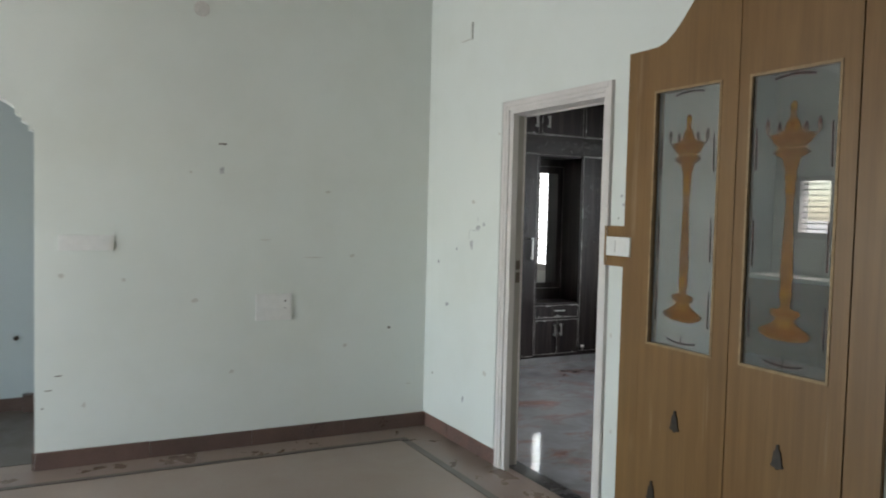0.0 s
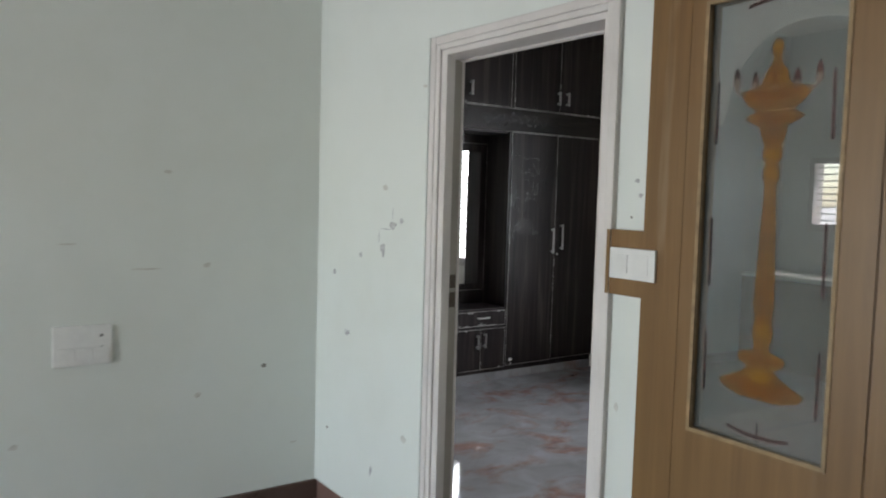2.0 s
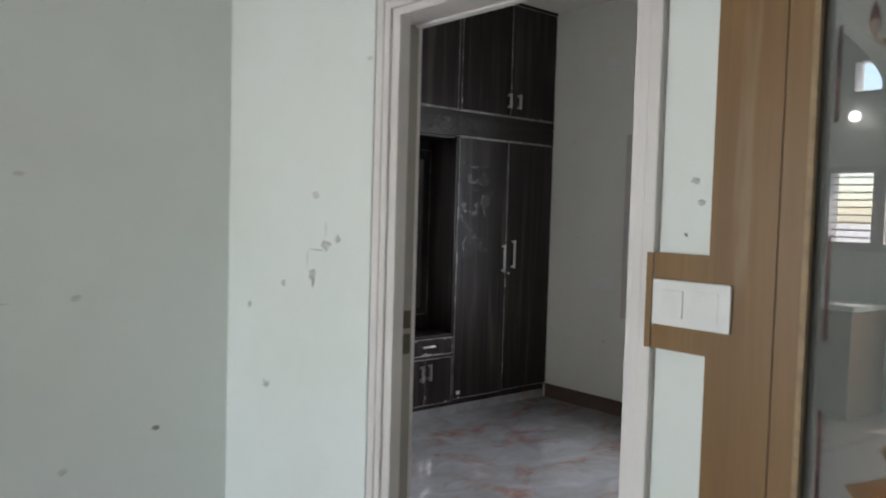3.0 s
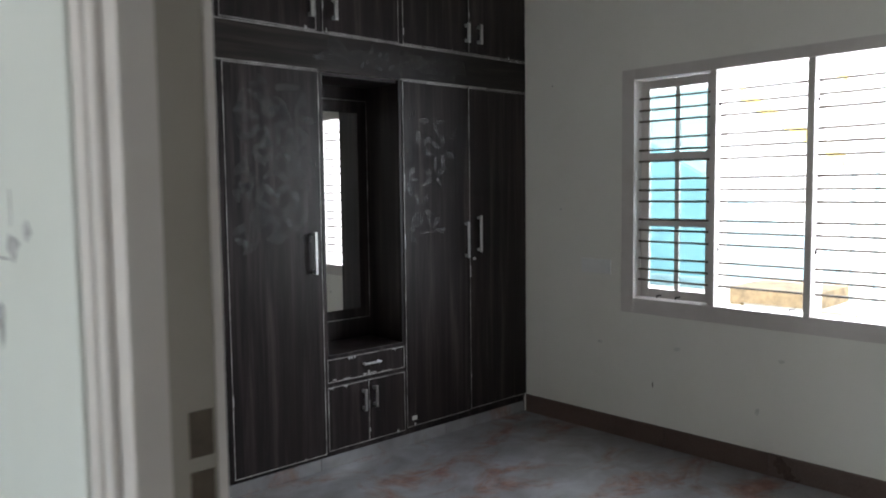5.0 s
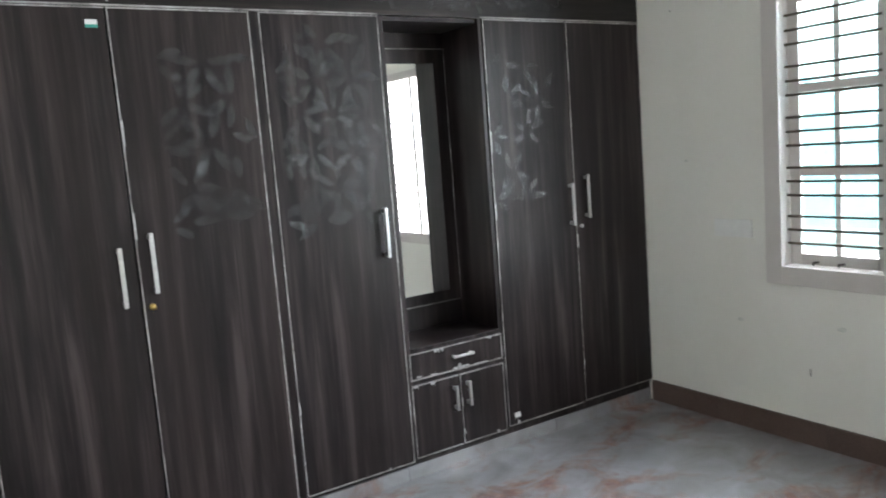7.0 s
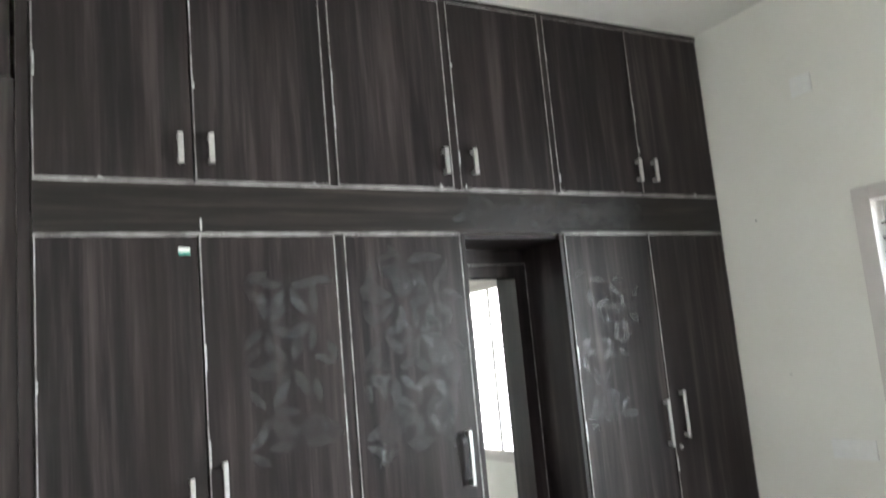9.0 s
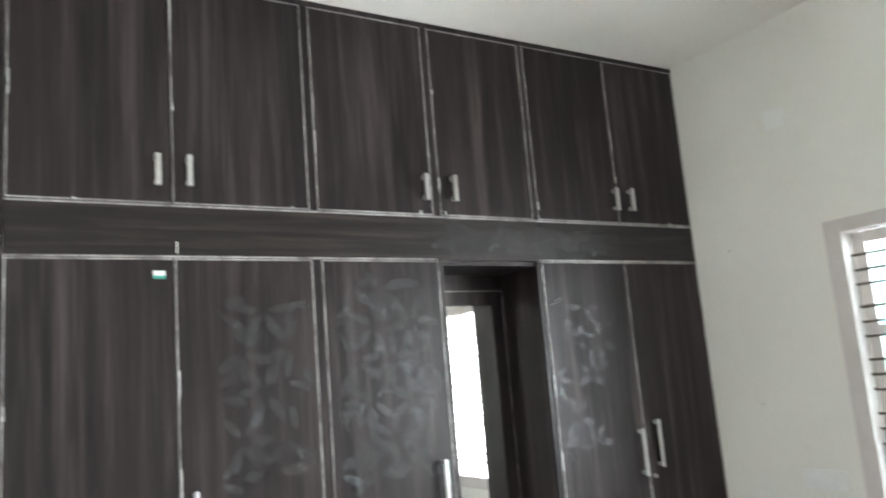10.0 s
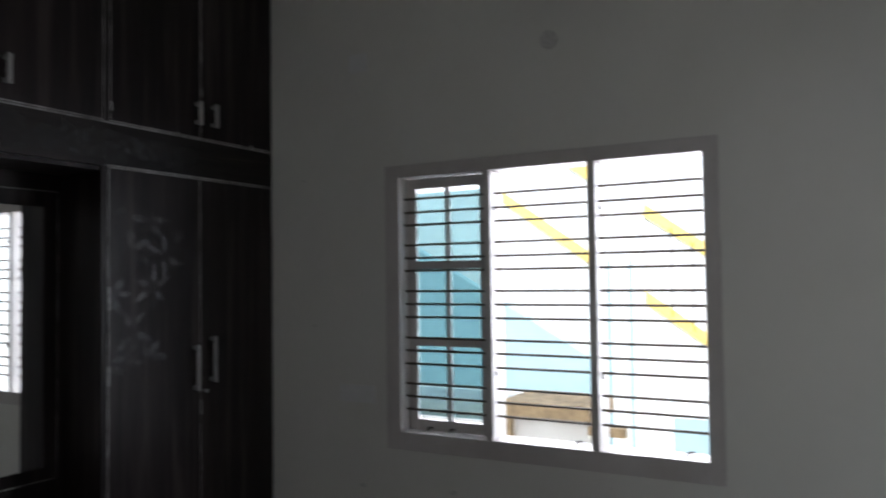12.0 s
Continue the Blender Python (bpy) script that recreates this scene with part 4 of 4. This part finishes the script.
def prayer_doors():
    xf, xb = XD - 0.022, XD + 0.006
    p = thing("prayer_room_doors", (XD, 4.625, 0), "closed teak double doors with painted glass, shaped top", "door")
    C = 4.625

    def top(y):
        uu = 1 - abs(y - C) / 0.63
        s = min(1, max(0, (uu - 0.28) / 0.72))
        return 2.243 + 0.36 * s * s * (3 - 2 * s)

    def under(y0, y1, zlow, n=10):
        pts = [(y0, zlow), (y1, zlow)]
        for k in range(n + 1):
            y = y1 + (y0 - y1) * k / n
            pts.append((y, top(y)))
        return pts
    # fixed surround with the tab that carries the switch
    part("surround", prism(bmesh.new(), under(5.127, 5.253, 0.002, 6), "x", xf + 0.003, XD - 0.0005), M_TEAK, p)
    part("switch_board", boxes((xf + 0.0035, 5.253, 1.281, XD - 0.0006, 5.3715, 1.467), (xf - 0.0005, 5.3715, 1.281, XD - 0.0202, 5.385, 1.467), bevel=0.0008), M_TEAK, p)
    part("surround", prism(bmesh.new(), under(3.997, 4.125, 0.002, 6), "x", xf + 0.003, XD - 0.0005), M_TEAK, p)
    for a, b, ga, gb in ((4.627, 5.123, 4.713, 5.074), (4.129, 4.623, 4.199, 4.567)):
        g0, g1 = 0.963, 2.050
        bm = boxes((xf, a, 0.008, xb, b, g0), (xf, a, g0, xb, ga, g1), (xf, gb, g0, xb, b, g1))
        prism(bm, under(a, b, g1), "x", xf, xb)
        leaf = part("door_leaf", bm, M_TEAK, p)
        bead = boxes((xf - 0.003, ga - 0.006, g0 - 0.006, xf + 0.008, ga + 0.004, g1 + 0.006), (xf - 0.003, gb - 0.004, g0 - 0.006, xf + 0.008, gb + 0.006, g1 + 0.006),
                     (xf - 0.003, ga + 0.004, g0 - 0.006, xf + 0.008, gb - 0.004, g0 + 0.004), (xf - 0.003, ga + 0.004, g1 - 0.004, xf + 0.008, gb - 0.004, g1 + 0.006))
        part("glazing_bead", bead, M_BEAD, leaf, "pale sanded glazing bead")
        gl = part("glass_pane", boxes((xf + 0.012, ga, g0, xf + 0.017, gb, g1)), M_PGLASS, leaf, "reflective glass pane with a painted oil lamp")
        gl.visible_shadow = False
        painted_lamp(leaf, (ga + gb) / 2 - (0.006 if a > 4.6 else -0.004), xf + 0.0112, ga, gb, g0, g1)
        for by, bz in ([(4.888, 0.659), (5.012, 0.320)] if a > 4.6 else [(4.378, 0.659), (4.255, 0.320)]):
            part("bell_carving", prism(bmesh.new(), mirrored(by, bz, [(z * 0.85, w * 0.80) for z, w in BELL]), "x", xf - 0.006, xf - 0.0001), M_DARKWOOD, leaf, "dark bell-shaped carving")
        if a > 4.6:      # this pane sits slanting in its rebate
            turn = Matrix.Rotation(radians(-2.65), 4, "Z")
            pivot = Vector((xf + 0.012, ga, 0))
            for ob in leaf.children:
                if ob.name.split(".")[0] == "glass_pane" or ob.name.startswith("painted"):
                    ob.rotation_euler = (0, 0, radians(-2.65))
                    ob.location = pivot + turn @ (ORIGIN[ob] - pivot) - ORIGIN[leaf] - Vector((0.007, 0, 0))
    return p


prayer_doors()
pl = plate_x("switch_plate", XD - 0.0186, -1, 5.203, 5.366, 1.329, 1.417, "white switch plate with a rocker on the teak board", 0)
part("rocker", boxes((XD - 0.0316, 5.298, 1.346, XD - 0.0270, 5.345, 1.398), bevel=0.0015), M_PLASTIC, pl)
part("blank", boxes((XD - 0.0290, 5.226, 1.345, XD - 0.0268, 5.288, 1.400), bevel=0.0008), M_PLASTIC, pl)

# bent conduit clip high on the door wall
bm = boxes((XS - 0.008, 6.690, 2.578, XS, 6.700, 2.675), (XS - 0.006, 6.700, 2.574, XS, 6.825, 2.580))
solid("wall_groove_cover", bm, M_SMUDGE, "open corner of a plate outline on the wall", "plate")
# hooks and plugs on the hall's end wall
bm = rod(rod(bmesh.new(), (2.793, YN, 1.881), (2.793, YN - 0.05, 1.883), 0.005), (2.793, YN - 0.048, 1.883), (2.75, YN - 0.052, 1.880), 0.005)
solid("wall_hook", bm, M_SCUFF, "bent iron fan hook rod in the wall", "hook")
solid("blanking_disc", rod(bmesh.new(), (2.655, YN - 0.012, 2.666), (2.655, YN, 2.666), 0.045, 28), M_CAP, "round grey cap high on the wall", "cap")
solid("wall_plug", rod(bmesh.new(), (1.66, YD - 0.02, 0.545), (1.66, YD, 0.545), 0.016, 20), M_IRON, "black round plug in the blue-grey wall", "plug")


solid("stone_offcut", boxes((1.700, 8.615, HF + 0.004, 1.768, 8.686, 0.150), bevel=0.003), M_SKIRTB, "dark brown granite offcut standing at the foot of the wall", "stone block")


# ---- scuffs ----
def scuff(wall, axis, at, side, p, z, w, h, mat, seed):
    rnd = random.Random(seed)
    n = 11
    pts = []
    for k in range(n):
        a = 6.283 * k / n
        r = rnd.uniform(0.45, 1.0)
        pts.append((p + 0.5 * w * r * math.cos(a), z + 0.5 * h * r * math.sin(a)))
    bm = prism(bmesh.new(), pts, axis, at + side * 0.0003, at + side * 0.0011)
    part("scuff", bm, mat, wall)


NW = [(3.893, 0.724, .030, .028, 0), (2.780, 1.724, .035, .07, 2), (2.60, 1.71, .02, .02, 1), (2.233, 1.077, .035, .03, 1), (2.63, 0.948, .06, .04, 1), (1.911, 1.105, .04, .03, 1), (1.897, 0.547, .055, .012, 0), (1.848, 0.468, .065, .012, 0),
      (1.818, 0.37, .02, .015, 0), (2.029, 0.372, .03, .05, 1), (3.366, 1.199, .16, .012, 1), (3.05, 1.31, .10, .010, 1), (3.62, 1.21, .05, .03, 1), (3.58, 0.62, .05, .03, 1), (2.85, 0.50, .05, .03, 1), (3.45, 1.62, .05, .02, 1), (4.05, 0.33, .05, .012, 1)]
for i, (x, z, w, h, k) in enumerate(NW):
    scuff(wall_arch, "y", YN, -1, x, z, w, h, (M_SCUFF, M_SMUDGE, M_PENCIL)[k], i)
DWM = [(6.62, 1.418, .075, .05, 2), (6.552, 1.442, .04, .03, 2), (6.728, 1.372, .006, .06, 2), (6.675, 1.402, .11, .006, 2), (6.62, 1.47, .006, .06, 2), (6.697, 1.322, .055, .045, 2), (6.69, 1.30, .02, .07, 2), (6.886, 1.278, .035, .03, 2), (7.13, 1.18, .04, .03, 2), (6.997, 0.911, .06, .035, 2), (6.686, 1.577, .06, .03, 1), (6.401, 1.969, .04, .02, 1),
       (6.758, 0.336, .025, .06, 2), (7.18, 0.42, .03, .02, 0), (6.50, 0.55, .05, .04, 1), (5.299, 1.606, .026, .016, 2), (5.286, 1.566, .024, .016, 2), (5.315, 1.503, .010, .010, 0), (5.34, 0.95, .02, .03, 1), (5.32, 0.5, .02, .03, 1)]
for i, (y, z, w, h, k) in enumerate(DWM):
    scuff(wall_coat if y > 6.33 else wall_door, "x", XS if y > 6.33 else XD, -1, y - (0.05 if y > 6.33 else 0.0), z, w, h, (M_SCUFF, M_SMUDGE, M_PENCIL)[k], 50 + i)
EWM = [(7.886, 0.351, .014, .045, 0), (7.27, 0.317, .03, .05, 1), (7.734, 0.577, .05, .03, 1), (8.55, 1.35, .03, .02, 1), (7.15, 0.60, .05, .03, 1), (8.25, 0.55, .05, .03, 1), (8.62, 2.12, .012, .012, 0)]
for i, (y, z, w, h, k) in enumerate(EWM):
    scuff(wall_window, "x", XE, -1, y, z, w, h, M_SMUDGE if k else M_SCUFF, 90 + i)
solid("ceiling_stain", rod(bmesh.new(), (6.71, 8.36, H - 0.0015), (6.71, 8.36, H), 0.02, 12), M_SMUDGE, "small brown spot on the ceiling", "stain")

# ---- windows on the far side of the hall ----
B9 = [BARZ0 + (BARZ1 - BARZ0) * (k + 0.6) / 9.2 for k in range(9)]
window("window_2", XW, -1, 7.02, 8.40, 1.30, 2.00, [(7.42, 7.52), (7.87, 7.97)], 0.05, M_FRAME, "three-light grilled window in the far wall", nbars=B9)
# added out of view so that the hall gets light from low down
window("unseen_hall_window", XW, -1, 4.75, 6.95, 0.06, 2.2, [(5.45, 5.51), (6.19, 6.25)], 0.06, M_FRAME, "unseen floor-length grilled opening, added to let light into the hall", nbars=B9)
w4 = thing("window_4", (XW, 7.60, 2.58), "small high ventilator opening", "window", kind="structure")
va, vb = VENT[0], VENT[1]
part("frame", boxes((XW - 0.1, va, 2.58, XW + 0.012, va + 0.03, 2.88), (XW - 0.1, vb - 0.03, 2.58, XW + 0.012, vb, 2.88), (XW - 0.1, va + 0.03, 2.58, XW + 0.012, vb - 0.03, 2.61), (XW - 0.1, va + 0.03, 2.85, XW + 0.012, vb - 0.03, 2.88)), M_FRAME, w4)
bm = bmesh.new()
bmesh.ops.create_uvsphere(bm, u_segments=20, v_segments=12, radius=0.045, matrix=Matrix.Translation((XW + 0.078, 7.66, 2.40)))
g = thing("globe_lamp", (XW, 7.66, 2.40), "lit white globe wall lamp on a short holder", "lamp")
smooth(part("globe", bm, M_GLOBE, g, "glowing white glass globe"))
part("holder", rod(bmesh.new(), (XW, 7.66, 2.40), (XW + 0.035, 7.66, 2.40), 0.03, 16), M_PLASTIC, g)
b = thing("counter", (-0.7, 8.0, 0), "brown wooden counter with a white top", "counter")
part("body", boxes((XW + 0.002, 7.36, 0, -0.45, YD - 0.02, 0.86), bevel=0.004), M_TEAK, b)
part("top", boxes((XW + 0.002, 7.33, 0.861, -0.42, YD - 0.02, 0.90), bevel=0.004), M_PLASTIC, b, "white top")


# ---- outside ----
solid("ground", boxes((-900, -900, -0.45, 900, 900, -0.35)), M_GROUND, "dry bare earth round the houses", "ground", kind="structure")
# slab added out of view, holds back high sun at the hall opening
bm = boxes((XW - 0.75, YH, 2.32, XW - 0.2, 6.98, 2.42))
solid("window_canopy", bm, M_WHITEWASH, "unseen concrete slab, added to shade the hall opening", "canopy", kind="structure")
nb = thing("neighbour_house", (12.5, 8, -0.35), "pale rendered house wall with blue bands, outside the window", "house")
part("wall", boxes((11.0, -2, -0.35, 15, 18, 6.5)), M_NEIGH, nb)
part("roof", boxes((10.6, -2.4, 6.5, 15.4, 18.4, 6.65)), M_WHITEWASH, nb)
part("stair_side", prism(bmesh.new(), [(7.92, -0.35), (10.6, -0.35), (10.6, 2.42), (7.92, 0.90)], "x", 10.5, 10.62), M_PALEBLUE, nb, "pale blue side of the outside stair")
part("blue_band", boxes((10.985, 6.6, -0.35, 10.999, 7.45, 0.42)), M_PALEBLUE, nb, "pale blue painted band")
part("pillar", boxes((10.90, 7.65, -0.35, 10.98, 8.01, 3.6), bevel=0.006), M_NEIGH, nb, "white rendered pillar beside the stair")
for yy in (7.93, 7.745):
    part("downpipe", rod(bmesh.new(), (10.875, yy, -0.35), (10.875, yy, 1.72), 0.018, 12), M_PALEBLUE, nb, "pale rain downpipe")
st = thing("stair_railing", (10.8, 8, -0.35), "yellow painted sloping rails of an outside stair", "railing")
sl = 0.705
for off in (0.0, 0.73):
    za = 2.32 - sl * (8.95 - 6.6) + off
    zb = 2.32 - sl * (8.95 - 9.0) + off
    prof = [(6.6, za - 0.055), (9.0, zb - 0.055), (9.0, zb + 0.055), (6.6, za + 0.055)]
    part("rail", prism(bmesh.new(), prof, "x", 10.984, 10.998), M_YELLOW, st, "yellow painted rail")
for k in range(5):
    y = 6.75 + k * 0.17
    z = 2.32 - sl * (8.95 - y)
    part("baluster", rod(bmesh.new(), (10.97, y, z), (10.97, y, z + 0.73), 0.006, 8), M_IRON, st)
lg = thing("plank_ledge", (9.8, 8.6, -0.35), "whitewashed low wall with a tan plank coping", "low wall")
part("base", boxes((9.55, 7.68, -0.35, 10.0, 11.0, 0.60)), M_WHITEWASH, lg)
part("coping", boxes((9.49, 7.655, 0.602, 10.06, 8.31, 0.724), bevel=0.008), M_TAN, lg, "tan plank coping")
part("coping", boxes((9.50, 8.312, 0.602, 10.06, 11.05, 0.70), bevel=0.008), M_WHITEWASH, lg, "whitewashed coping")
part("leg", boxes((9.5, 8.225, -0.35, 9.549, 8.305, 0.60)), M_TAN, lg, "tan upright plank")
part("bracket", boxes((9.52, 7.42, 0.525, 9.58, 7.675, 0.585), bevel=0.004), M_TAN, lg, "tan projecting plank end")
